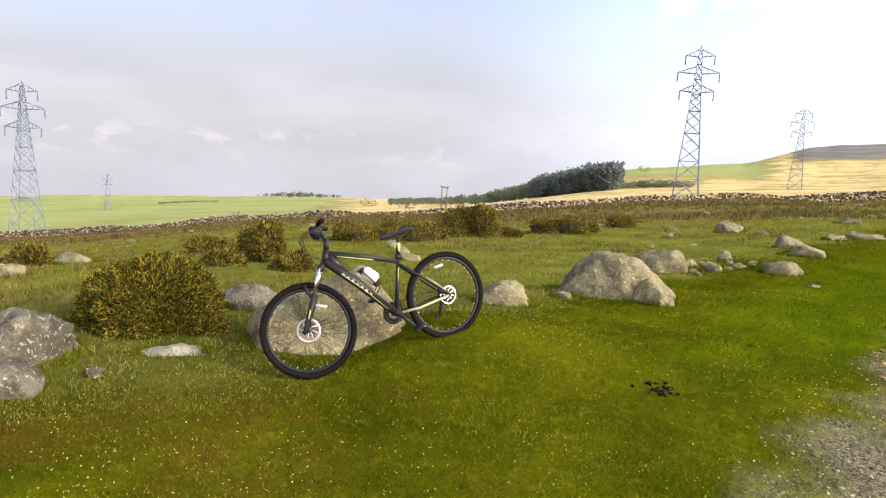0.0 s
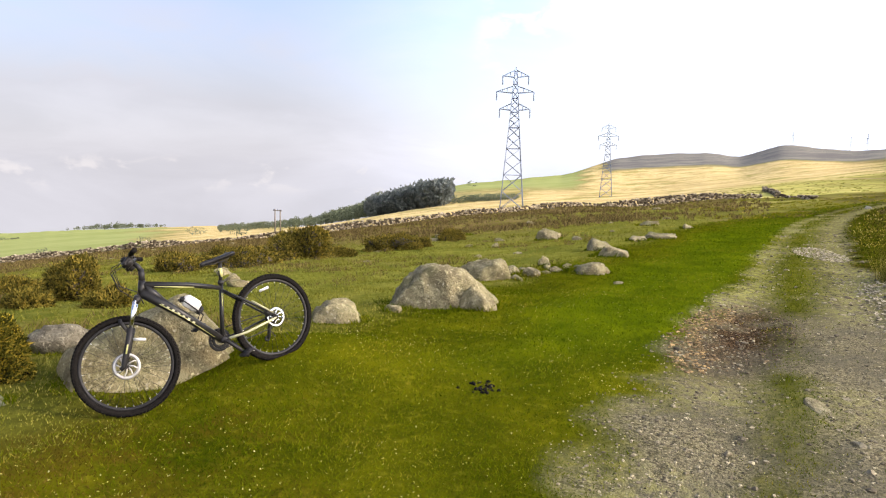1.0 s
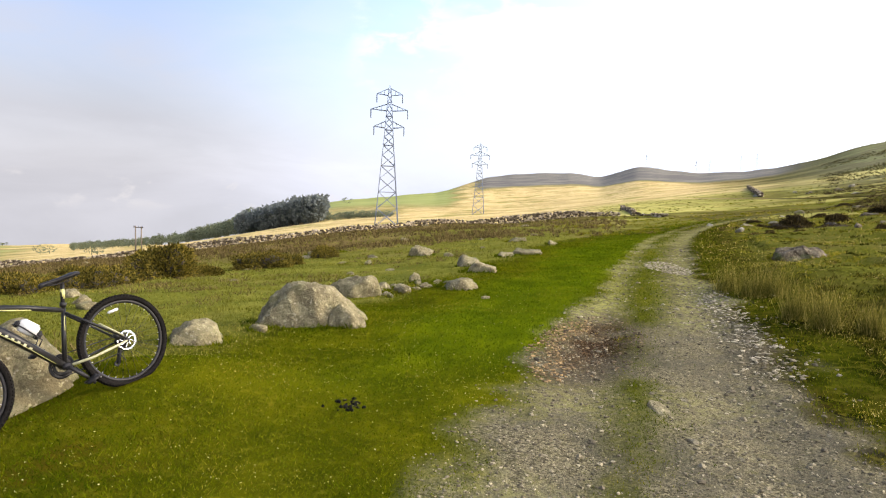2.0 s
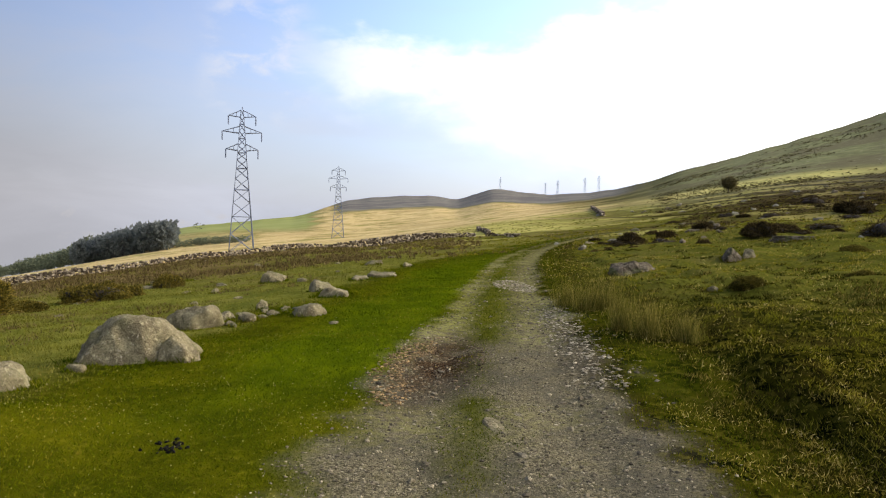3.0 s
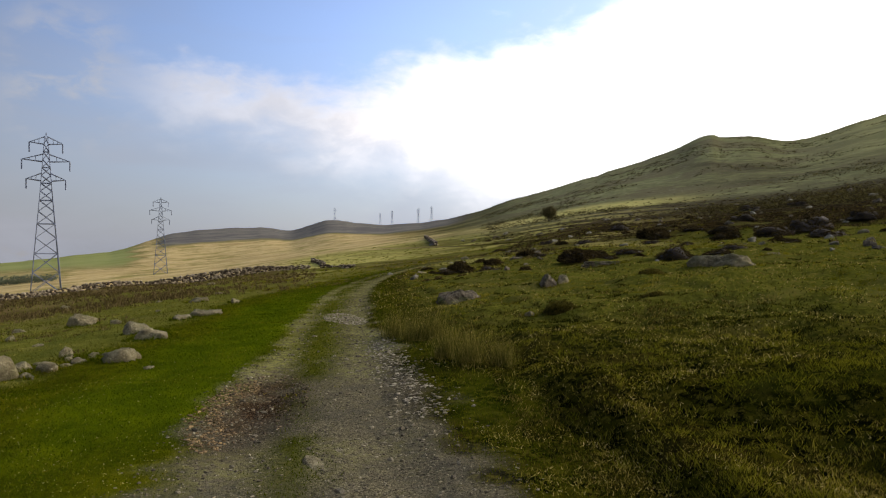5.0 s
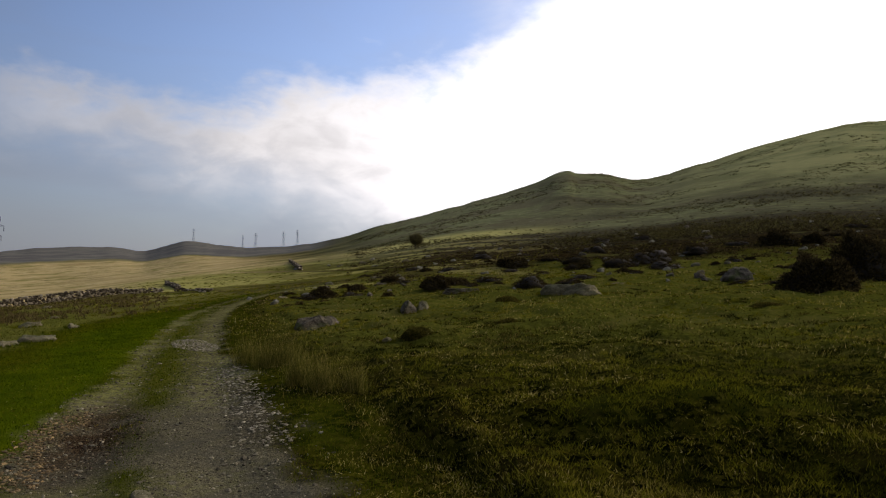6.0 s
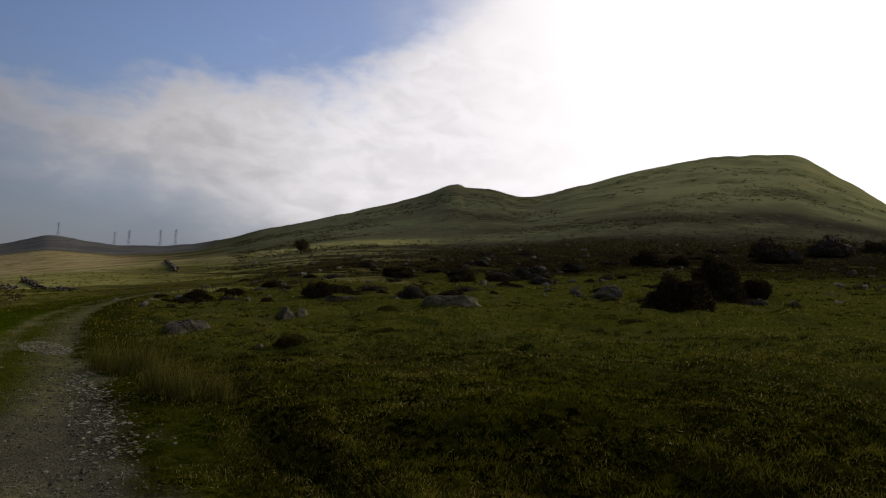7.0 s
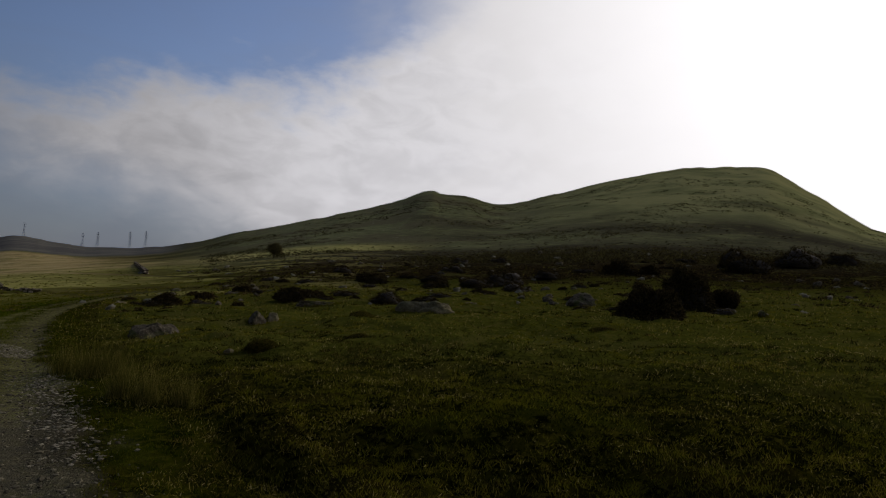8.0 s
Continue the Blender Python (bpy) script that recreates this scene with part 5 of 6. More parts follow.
lay_turf("pasture_grass", 130000, 4.5, 95, -75, 5, on_rough_left, lambda x, y, r: 0.016 + 0.0016 * r + 0.035 * np.maximum(0, grain(x / 0.9, y / 0.9, 34)),
         lambda r: 0.004 + 0.0011 * r, 0.8, PASTURE, 3, "rough olive pasture grass among stones")
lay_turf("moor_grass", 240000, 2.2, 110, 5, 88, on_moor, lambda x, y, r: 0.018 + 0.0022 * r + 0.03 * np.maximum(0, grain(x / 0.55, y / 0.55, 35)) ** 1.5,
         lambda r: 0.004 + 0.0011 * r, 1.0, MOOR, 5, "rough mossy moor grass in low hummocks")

# thicker further out, where the colour stands for sunlit turf
lay_turf("dry_lit_moor_grass", 150000, 4, 120, 12, 88, lambda x, y, r, rng: on_moor(x, y, r, rng) & (rng.random(len(x)) < 0.26 + 0.74 * smooth(6, 22, r)) & (grain(x / 0.8, y / 0.7, 36) > rng.uniform(-0.6, 0.3, len(x))), lambda x, y, r: 0.016 + 0.0018 * r,
         lambda r: 0.004 + 0.0010 * r, 0.9, DRY_LIT_MOOR, 9, "drier yellow-green grass on the moor, sunlit by its colour")


def tussocks(name, n, r0, r1, a0, a1, keep, tall, wide, per, mat, seed, label, lean=0.6, spread=0.28):
    """Clumps of long stems."""
    x, y, r, rng = scatter(n, r0, r1, a0, a1, seed)
    k = keep(x, y, r, rng)
    x, y, r = np.repeat(x[k], per), np.repeat(y[k], per), np.repeat(r[k], per)
    size = tall * np.repeat(rng.uniform(0.5, 1.25, k.sum()), per)
    x = x + rng.normal(size=len(x)) * size * spread
    y = y + rng.normal(size=len(x)) * size * spread
    p = np.stack([x, y, grounds(x, y) - 0.02], 1)
    me = blades(name, p, size * rng.uniform(0.5, 1.1, len(x)), wide + 0.0008 * r, lean, mat, seed + 1)
    return tagged(new(name, me), label, "rushes", kind="stuff")


def in_rush_belt(x, y, r, rng):
    far = -0.2588 * x + 0.9659 * y
    thick = smooth(30, 56, far) * (1 - smooth(85, 89, far)) * (1 - 0.8 * smooth(-5, 6, np.degrees(np.arctan2(x, y))))
    return (rng.random(len(x)) < thick * (0.6 + 0.75 * grain(x / 9, y / 9, 41))) & (x < track_middle(y) - 2)


def on_heath(x, y, r, rng):
    a = np.degrees(np.arctan2(x, y))
    n3, n4 = grain(x / 14, y / 14, 23), grain(x / 45, y / 45, 24)
    thick = smooth(20, 30, a + 3 * n4 - 4 * smooth(120, 240, r)) * smooth(48, 90, r + 14 * n3) * (1 - smooth(190, 430, r + 110 * n4 + 40 * n3 - 1.5 * (a - 40)))
    return (rng.random(len(x)) < thick) & (grain(x / 4, y / 4, 42) > -0.25)


tussocks("brown_rushes", 60000, 24, 130, -72, 9, in_rush_belt, 0.27, 0.02, 10, BROWN_RUSH, 51, "belt of brown rushes before the stone wall")
tussocks("heather", 15000, 26, 330, 18, 84, on_heath, 0.24, 0.08, 14, GORSE_DARK, 53, "dark brown heather on the hillside", 1.6, 0.9)
# pale copies of the moor tussocks, sunlit tops put into their colour
tussocks("lit_moor_tussocks", 8000, 4.0, 60, 14, 88, lambda x, y, r, rng: (x > track_middle(y) + 2.4) & (rng.random(len(x)) < 0.5 + 0.8 * grain(x / 2.2, y / 2.2, 46)), 0.08, 0.006, 26, DRY_LIT_MOOR, 54, "low pale tussocks of rough grass on the moor, sunlit by their colour", 0.9, 0.75)
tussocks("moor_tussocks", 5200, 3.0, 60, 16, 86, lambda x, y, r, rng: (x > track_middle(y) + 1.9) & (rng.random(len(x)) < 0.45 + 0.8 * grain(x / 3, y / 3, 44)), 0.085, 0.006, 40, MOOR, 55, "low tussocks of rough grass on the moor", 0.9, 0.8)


def among_pasture(x, y, r, rng):
    return (x < row_of_rocks(y) - 0.6) & (rng.random(len(x)) < 0.3 + 0.9 * grain(x / 2.6, y / 2.6, 45))


tussocks("pasture_tussocks", 2600, 7, 48, -74, -4, among_pasture, 0.12, 0.006, 26, BROWN_RUSH, 56, "brown tussocks of rough grass in the pasture", 0.9, 0.9)
tussocks("green_tussocks", 2600, 6, 40, -74, -4, among_pasture, 0.1, 0.006, 26, PASTURE, 58, "olive tussocks of rough grass in the pasture", 0.9, 0.9)


def on_rough_slope(x, y, r, rng):
    off = np.abs(x - track_middle(y)) / track_half(y)
    return (off > 1.6) & (rng.random(len(x)) < 0.35 + 0.8 * grain(x / 6, y / 6, 47))


tussocks("yellow_tussocks", 7000, 36, 230, 3, 44, on_rough_slope, 0.13, 0.04, 14, DRY_LIT_MOOR, 57, "yellow-green tussocks of rough grass beyond the track", 1.3, 0.8)
tussocks("brown_tussocks", 1300, 36, 260, 5, 44, lambda x, y, r, rng: on_rough_slope(x, y, r, rng) & (grain(x / 11, y / 11, 48) > 0.05), 0.16, 0.05, 14, BROWN_RUSH, 59, "brown tussocks of rough grass beyond the track", 1.3, 0.8)


def on_hillside(x, y, r, rng):
    a = np.degrees(np.arctan2(x, y))
    return (rng.random(len(x)) < 0.25 + 0.9 * grain(x / 40, y / 40, 61) + 0.3 * grain(x / 13, y / 13, 62)) & (a > 23)


tussocks("hillside_bracken", 15000, 140, 760, 14, 80, on_hillside, 0.7, 0.12, 9, BRACKEN, 63, "dark bracken and heather patches on the hillside", 2.2, 2.2)


def rush_clump(x, y, w, h, stems, seed, label):
    rng = np.random.default_rng(seed)
    px, py = x + rng.normal(size=stems) * w * 0.27, y + rng.normal(size=stems) * w * 0.3
    p = np.stack([px, py, grounds(px, py) - 0.02], 1) - np.array([x, y, ground(x, y)])
    me = blades("rush_clump", p, h * rng.uniform(0.3, 1.0, stems) * (1 + 0.25 * grain(px / 0.12, py / 0.12, 71)), np.full(stems, 0.0055), 0.42, STRAW, seed)
    ob = new("rush_clump", me)
    ob.location = (x, y, ground(x, y))
    return tagged(ob, label, "rushes", "rushes beside the track", "thing")


for n, (x, y, w, h) in enumerate(((3.52, 8.4, 0.3, 0.6), (3.85, 8.05, 0.26, 0.46), (3.4, 9.0, 0.26, 0.6), (3.62, 11.3, 0.4, 0.72), (3.98, 11.2, 0.36, 0.62), (3.5, 12.1, 0.4, 0.62))):
    rush_clump(x, y, w * 1.15, h, 560, 70 + n, "clump of tall straw-coloured rushes beside the track")


def loose_stones(name, x, y, size, mat, seed, label, flat=0.55):
    rng = np.random.default_rng(seed)
    bv, bf = BALLS[1]
    n = len(x)
    v = bv[None] * rng.uniform(0.7, 1.3, (n, 1, 3)) * (1 + 0.25 * rng.normal(size=(n, len(bv), 1)))
    v = v * size[:, None, None] * np.array([1, 0.85, flat])
    a = rng.uniform(0, 6.28, n)[:, None]
    v = np.stack([v[..., 0] * np.cos(a) - v[..., 1] * np.sin(a), v[..., 0] * np.sin(a) + v[..., 1] * np.cos(a), v[..., 2]], -1)
    v = v + np.stack([x, y, grounds(x, y) + size * 0.12], 1)[:, None]
    f = bf[None] + (np.arange(n) * len(bv))[:, None, None]
    return tagged(new(name, quick_mesh(name, v.reshape(-1, 3), f.reshape(-1, 3), mat)), label, "gravel", kind="stuff")


def lay_gravel():
    x, y, r, rng = scatter(60000, 2.2, 24, -40, 75, 81)
    off = (x - track_middle(y)) / track_half(y)
    k = (np.abs(off) < 1.25) & (off_track(x, y) < rng.uniform(0.7, 1.3, len(x))) & (np.abs(x - track_middle(y) + 0.24) > rng.uniform(0, 0.4, len(x)))
    x, y, r = x[k], y[k], r[k]
    edge = np.exp(-(((x - track_middle(y)) / track_half(y) - 0.72) / 0.22) ** 2) * smooth(4, 6, y) * (1 - smooth(13, 16, y))
    size = (0.0042 + 0.00066 * r) * np.exp(rng.normal(size=len(x)) * 0.45) * (1 + 0.7 * edge * rng.random(len(x)))
    loose_stones("gravel", x, y, np.minimum(size, 0.045), PEBBLE, 82, "loose grey gravel on the track")
    a, d = rng.uniform(0, 6.28, 700), np.sqrt(rng.random(700))
    loose_stones("muddy_stones", 0.76 + 0.55 * d * np.cos(a) + 0.26 * d * np.sin(a), 7.8 + 1.6 * d * np.sin(a), rng.uniform(0.006, 0.028, 700) * rng.uniform(0.35, 1, 700), MUDDY, 84, "brown muddy stones in a wet hollow of the track")
    t = rng.uniform(6.3, 12, 900)
    loose_stones("edge_stones", track_middle(t) + track_half(t) * rng.normal(0.8, 0.16, 900), t, rng.uniform(0.01, 0.04, 900) * rng.uniform(0.3, 1, 900), PALE_PEBBLE, 86, "pale brown broken stones along the track's edge", 0.35)
    a, d = rng.uniform(1.9, 4.6, 620), rng.uniform(0.55, 1.1, 620)
    loose_stones("rusty_stones", 0.66 + 0.55 * d * np.cos(a) + 0.36 * d * np.sin(a), 7.5 + 1.5 * d * np.sin(a), rng.uniform(0.008, 0.024, 620), TAN_PEBBLE, 87, "rusty tan stones round a hollow of the track", 0.45)
    a, d = rng.uniform(0, 6.28, 900), np.sqrt(rng.random(900))
    loose_stones("stone_patch", 3.35 + 0.45 * d * np.cos(a), 16.2 + 1.5 * d * np.sin(a), rng.uniform(0.008, 0.032, 900), PALE_PEBBLE, 83, "patch of pale broken stone on the track", 0.3)


lay_gravel()
boulder(0.93, 5.28, 0.2, 0.02, 85, "pale flat stone set in the gravel track", 2.2, 10, STONE, levels=4, name="stone")


def fringe(name, mat, side, seed, label):
    """Longer grass that nobody trims at the foot of the stones."""
    rng = np.random.default_rng(seed)
    pts, tall = [], []
    for x, y, w, d, turn in FEET:
        r = math.hypot(x, y)
        if r > 45 or w < 0.2 or w > 3 or (x < track_middle(y)) != (side < 0) or abs(x - track_middle(y)) < track_half(y):
            continue
        n = int(260 * (w + d) * min(1.0, 9 / r + 0.25))
        a, k = rng.uniform(0, 6.28, n), rng.uniform(0.8, 1.12, n)
        px, py, c, s = np.cos(a) * w / 2 * k, np.sin(a) * d / 2 * k, math.cos(radians(turn)), math.sin(radians(turn))
        gx, gy = x + px * c - py * s, y + px * s + py * c
        pts.append(np.stack([gx, gy, grounds(gx, gy) - 0.005], 1))
        tall.append(np.full(n, 0.035 + 0.0022 * r) * (1 + 0.7 * grain(gx / 0.2, gy / 0.2, 66)))
    pts, tall = np.concatenate(pts), np.concatenate(tall) * rng.uniform(0.5, 1.3, sum(map(len, pts)))
    wide = 0.005 + 0.0009 * np.hypot(pts[:, 0], pts[:, 1])
    tagged(new(name, blades(name, pts, tall, wide, 0.7, mat, seed)), label, "grass", kind="stuff")


fringe("lawn_fringe", LAWN, -1, 111, "longer green grass at the foot of the stones")
fringe("moor_fringe", DRY_LIT_MOOR, 1, 113, "longer rough grass at the foot of the moor stones")


def lay_petals():
    x, y, r, rng = scatter(9500, 2.3, 15, -72, 15, 91)
    k = on_lawn(x, y, r, rng) & (rng.random(len(x)) < 0.55 + 0.6 * grain(x / 1.4, y / 1.4, 92))
    x, y, r = x[k], y[k], r[k]
    p = np.stack([x, y, grounds(x, y) + 0.016], 1)
    v, f = sprays(p, np.tile([0.0, 0.0, 0.4], (len(p), 1)), 0.0085, 0.008, 2, rng)
    tagged(new("fallen_petals", quick_mesh("fallen_petals", v, f, PETAL)), "pale petals and dry leaf bits on the lawn", "leaf litter", kind="stuff")


lay_petals()


# bright flecks: dry leaf tips, and highlights on the grass made as colour
def lay_flecks():
    x, y, r, rng = scatter(95000, 2.4, 55, 8, 88, 97)
    off = x - track_middle(y) - track_half(y)
    k = (off > 0.1) & (rng.random(len(x)) < 0.35 + 0.9 * grain(x / 0.7, y / 0.6, 98) + 0.3 * grain(x / 2.5, y / 2.2, 99))
    x, y, r = x[k], y[k], r[k]
    p = np.stack([x, y, grounds(x, y) + 0.03 + 0.001 * r], 1)
    v, f = sprays(p, np.tile([0.0, 0.0, 0.5], (len(p), 1)), 0.03 + 0.0022 * r[:, None], 0.004 + 0.00035 * r[:, None], 1, rng)
    tagged(new("leaf_highlight_flecks", quick_mesh("leaf_highlight_flecks", v, f, FLECK)), "straw-coloured dry leaf tips and painted highlights on the moor grass", "leaf litter", kind="stuff")


lay_flecks()


def droppings(x, y):
    rng = np.random.default_rng(95)
    n = 26
    return loose_stones("droppings", x + rng.normal(size=n) * 0.062, y + rng.normal(size=n) * 0.07, rng.uniform(0.011, 0.024, n), DUNG, 96, "scattered small dark animal droppings on grass", 0.8)


tagged(droppings(-1.4, 4.82), category="droppings")


def strew_stones():
    """Small stones that lie about on the moor."""
    kinds = [boulder(-6.5 - 0.8 * k, 9.5 + k, 0.4, 0.2, 200 + k, "grey stone lying in the pasture", 0.8, k * 50, levels=3, name="stone") for k in range(4)]
    kinds += [boulder(14 + 3 * k, 30 + 4 * k, 0.4, 0.2, 210 + k, "dark grey stone lying in the heather", 0.8, k * 50, DARK_STONE, levels=3, name="stone") for k in range(4)]
    kinds += [boulder(12 + 4 * k, 44 + 5 * k, 0.45, 0.2, 220 + k, "pale grey stone lying in the rough grass", 0.8, k * 50, PALE_STONE, levels=3, name="stone") for k in range(3)]
    for k in kinds:
        tagged(k, group="stones on the moor")
    rng = np.random.default_rng(201)
    for n in range(230):
        left = n < 60
        a = rng.uniform(-64, 2) if left else rng.uniform(9, 80)
        r = math.exp(rng.uniform(math.log(16 if left else 32), math.log(85 if left else 200)))
        x, y = polar(a, r)
        if x > track_middle(y) - 2 and left or (not left and x < track_middle(y) + 2):
            continue
        size = rng.uniform(0.4, 1.1) * (0.8 + r / 45)
        copy_thing(kinds[n % 4 if left else 4 + n % 7], pose(x, y, ground(x, y) - 0.02 * size, 0, 0, rng.uniform(0, 360)) @ Matrix.Diagonal((size, size, size * rng.uniform(0.6, 1.1), 1)))


strew_stones()


# ---- the bicycle ----
def ring(bm, radius, thick, wide, seg=72, prof=10, m=Matrix()):
    """A ring about the y axis with an oval section."""
    rows = []
    for i in range(seg):
        a = 2 * math.pi * i / seg
        row = []
        for j in range(prof):
            b = 2 * math.pi * j / prof
            r = radius + thick * math.cos(b)
            row.append(bm.verts.new(m @ Vector((r * math.cos(a), wide * math.sin(b), r * math.sin(a)))))
        rows.append(row)
    for i in range(seg):
        for j in range(prof):
            bm.faces.new((rows[i][j], rows[(i + 1) % seg][j], rows[(i + 1) % seg][(j + 1) % prof], rows[i][(j + 1) % prof]))
    return bm


def disc(bm, radius, inner, thick, y):
    """The braking band of a disc."""
    m = Matrix.Translation((0, y, 0))
    ring(bm, (radius + inner) / 2, (radius - inner) / 2, thick, 48, 4, m)
    return bm


def wheel(radius, front, flat=0.0):
    root = new("front_wheel" if front else "rear_wheel")
    tr = 0.022
    bm = bmesh.new()
    ring(bm, radius - tr, tr, 0.024, 96, 12)
    for k in range(90):  # tread knobs
        a = 2 * math.pi * k / 90
        for s in (-1, 0, 1):
            b = a + (0.035 if s == 0 else 0.0)
            rr = radius - (0.001 if s == 0 else 0.009)
            box(bm, (0.006, 0.012, 0.014), Matrix.Rotation(-b, 4, "Y") @ Matrix.Translation((rr, s * 0.018, 0)) @ Matrix.Rotation(s * 0.6, 4, "Z"))
    if flat:
        for v in bm.verts:
            low = -radius + flat
            if v.co.z < low:
                v.co.y *= 1 + 9 * (low - v.co.z)
                v.co.z = low + (v.co.z - low) * 0.12
            elif v.co.z < low + 0.09 and v.co.x * v.co.x < 0.06:
                v.co.y *= 1 + 2.0 * (low + 0.09 - v.co.z)
    part("tyre", bm, RUBBER, root, "flat black knobbly tyre" if flat else "black knobbly tyre")
    bm = bmesh.new()
    ring(bm, radius - 2 * tr - 0.008, 0.013, 0.013, 72, 8)
    rim = part("rim", bm, BLACK, root)
    bm = bmesh.new()
    for k in range(32):
        a = 2 * math.pi * (k + 0.5) / 32
        rr = radius - 2 * tr - 0.018
        tube(bm, [(math.cos(a) * rr, 0, math.sin(a) * rr), (math.cos(a) * (rr - 0.014), 0, math.sin(a) * (rr - 0.014))], 0.0025, 6)
    tagged(part("nipple", bm, ALLOY, rim, "pale spoke nipples"), kind="stuff")
    for k in range(32):
        a = 2 * math.pi * (k + 0.5) / 32
        s = 1 if k % 2 else -1
        b = a + (0.9 if k % 4 < 2 else -0.9)
        rr = radius - 2 * tr - 0.012
        bm = bmesh.new()
        tube(bm, [(math.cos(b) * 0.022, s * 0.028, math.sin(b) * 0.022), (math.cos(a) * rr, 0, math.sin(a) * rr)], 0.0012, 5)
        part("spoke", bm, BLACK, root)
    bm = bmesh.new()
    tube(bm, [(0, -0.055, 0), (0, -0.03, 0), (0, -0.028, 0), (0, 0.028, 0), (0, 0.03, 0), (0, 0.055, 0)], [0.016, 0.016, 0.024, 0.024, 0.016, 0.016], 16)
    part("hub", bm, BLACK, root)
    bm = bmesh.new()
    part("brake_disc", disc(bm, 0.092 if front else 0.08, 0.068 if front else 0.058, 0.0015, 0.04), DISC_STEEL if front else CHROME, root, "bright steel brake disc")
    inner = 0.064 if front else 0.056
    for k in range(8):
        a = 2 * math.pi * k / 8
        p = [(math.cos(a + t * 0.5) * (0.012 + inner * t), 0.04, math.sin(a + t * 0.5) * (0.012 + inner * t)) for t in (0, 0.5, 0.95)]
        part("disc_arm", tube(bmesh.new(), p, [0.0065, 0.005, 0.0055] if front else [0.007, 0.005, 0.005], 6), DISC_STEEL if front else CHROME, root)
    bm = bmesh.new()
    a = 2.25 if front else 1.45
    part("reflector", box(bm, (0.02, 0.012, 0.085), Matrix.Rotation(-a, 4, "Y") @ Matrix.Translation((0.2 if front else 0.245, 0.012, 0)) @ Matrix.Rotation(0.35 if front else 0.0, 4, "Y"), 0.004), WHITE, root, "white spoke reflector")
    return root


def bicycle():
    """Left side towards y, front towards x."""
    root = new("bicycle")
    wb, rad = 1.17, 0.352
    bb, seat, ht, hb = (0.46, 0, 0.31), (0.36, 0, 0.74), (0.925, 0, 0.905), (0.96, 0, 0.80)
    rear, front = (0, 0, rad), (wb, 0, rad)

    def bar(name, pts, r, mat, parent=root, label="", seg=12):
        return part(name, tube(bmesh.new(), pts, r, seg), mat, parent, label)
    frame_ob = bar("frame", [bb, seat], [0.0175, 0.0155], PAINT, root, "black frame with lime stripes")
    bar("top_tube", [(0.93, 0, 0.875), (0.6, 0, 0.785), (0.37, 0, 0.70)], [0.026, 0.0195, 0.0165], PAINT, frame_ob)
    bar("top_stripe", [(0.86, 0.0225, 0.842), (0.70, 0.019, 0.796), (0.58, 0.0165, 0.762)], [0.003, 0.0045, 0.003], LIME, frame_ob, "lime stripe", 8)
    bar("down_tube", [(0.955, 0, 0.83), (0.72, 0, 0.60), bb], [0.036, 0.033, 0.028], PAINT, frame_ob)
    bar("down_stripe", [(0.86, 0.028, 0.712), (0.70, 0.024, 0.556), (0.52, 0.021, 0.352)], [0.0035, 0.0045, 0.003], LIME, frame_ob, "lime stripe", 8)
    for k in range(7):  # lettering, drawn as plain bars
        t = 0.24 + 0.062 * k
        p = Vector((0.955, 0, 0.83)).lerp(Vector((0.46, 0, 0.31)), t)
        part("lettering", box(bmesh.new(), (0.02, 0.004, 0.011 + 0.005 * (k % 3)), pose(p.x, 0.0325 - 0.0045 * t, p.z, 0, -45, 0)), PALE, frame_ob, "pale lettering bar", False)
    bar("gusset", [(0.915, 0, 0.865), (0.87, 0, 0.79), (0.80, 0, 0.70)], [0.022, 0.03, 0.02], PAINT, frame_ob)
    bar("head_tube", [hb, ht], [0.026, 0.025], PAINT, frame_ob)
    for s in (-1, 1):
        bar("seat_stay", [(0.37, s * 0.016, 0.68), (0.18, s * 0.055, 0.52), (0.015, s * 0.066, rad + 0.02)], [0.011, 0.010, 0.009], PAINT, frame_ob)
        bar("chain_stay", [(0.42, s * 0.03, 0.31), (0.28, s * 0.058, 0.315), (0.01, s * 0.066, rad)], [0.011, 0.0095, 0.008], PAINT if s < 0 else PALE, frame_ob, "" if s < 0 else "pale chain stay")
    bar("stay_stripe", [(0.18, 0.064, 0.54), (0.03, 0.074, 0.40)], [0.007, 0.006], PALE, frame_ob, "pale seat stay stripe", 8)
    bar("seat_stripe", [(0.402, 0.0155, 0.56), (0.38, 0.0145, 0.66)], [0.0035, 0.0035], LIME, frame_ob, "lime stripe", 6)
    bar("bottom_bracket", [(0.46, -0.05, 0.31), (0.46, 0.05, 0.31)], 0.026, BLACK, frame_ob)
    post = bar("seatpost", [seat, (0.328, 0, 0.893)], [0.0145, 0.0145], BLACK)
    bar("band", [(0.35, 0, 0.78), (0.337, 0, 0.848)], [0.0152, 0.0152], LIME, post, "lime band")
    bar("clamp", [(0.364, 0, 0.725), (0.356, 0, 0.755)], 0.023, BLACK, post)
    # saddle
    bm = bmesh.new()
    shape = [(-0.13, 0.058, 0.018), (-0.10, 0.068, 0.02), (-0.05, 0.058, 0.01), (0.0, 0.038, 0.004), (0.06, 0.022, -0.002), (0.12, 0.017, -0.006), (0.14, 0.01, -0.012)]
    rows = []
    for x, w, z in shape:
        rows.append([bm.verts.new((0.345 + x, w * math.cos(a), 0.922 + z + (0.011 if math.sin(a) > 0 else 0.024) * math.sin(a))) for a in (2 * math.pi * k / 14 for k in range(14))])
    for a, b in zip(rows, rows[1:]):
        for k in range(14):
            bm.faces.new((a[k], a[(k + 1) % 14], b[(k + 1) % 14], b[k]))
    bm.faces.new(rows[0][::-1])
    bm.faces.new(rows[-1])
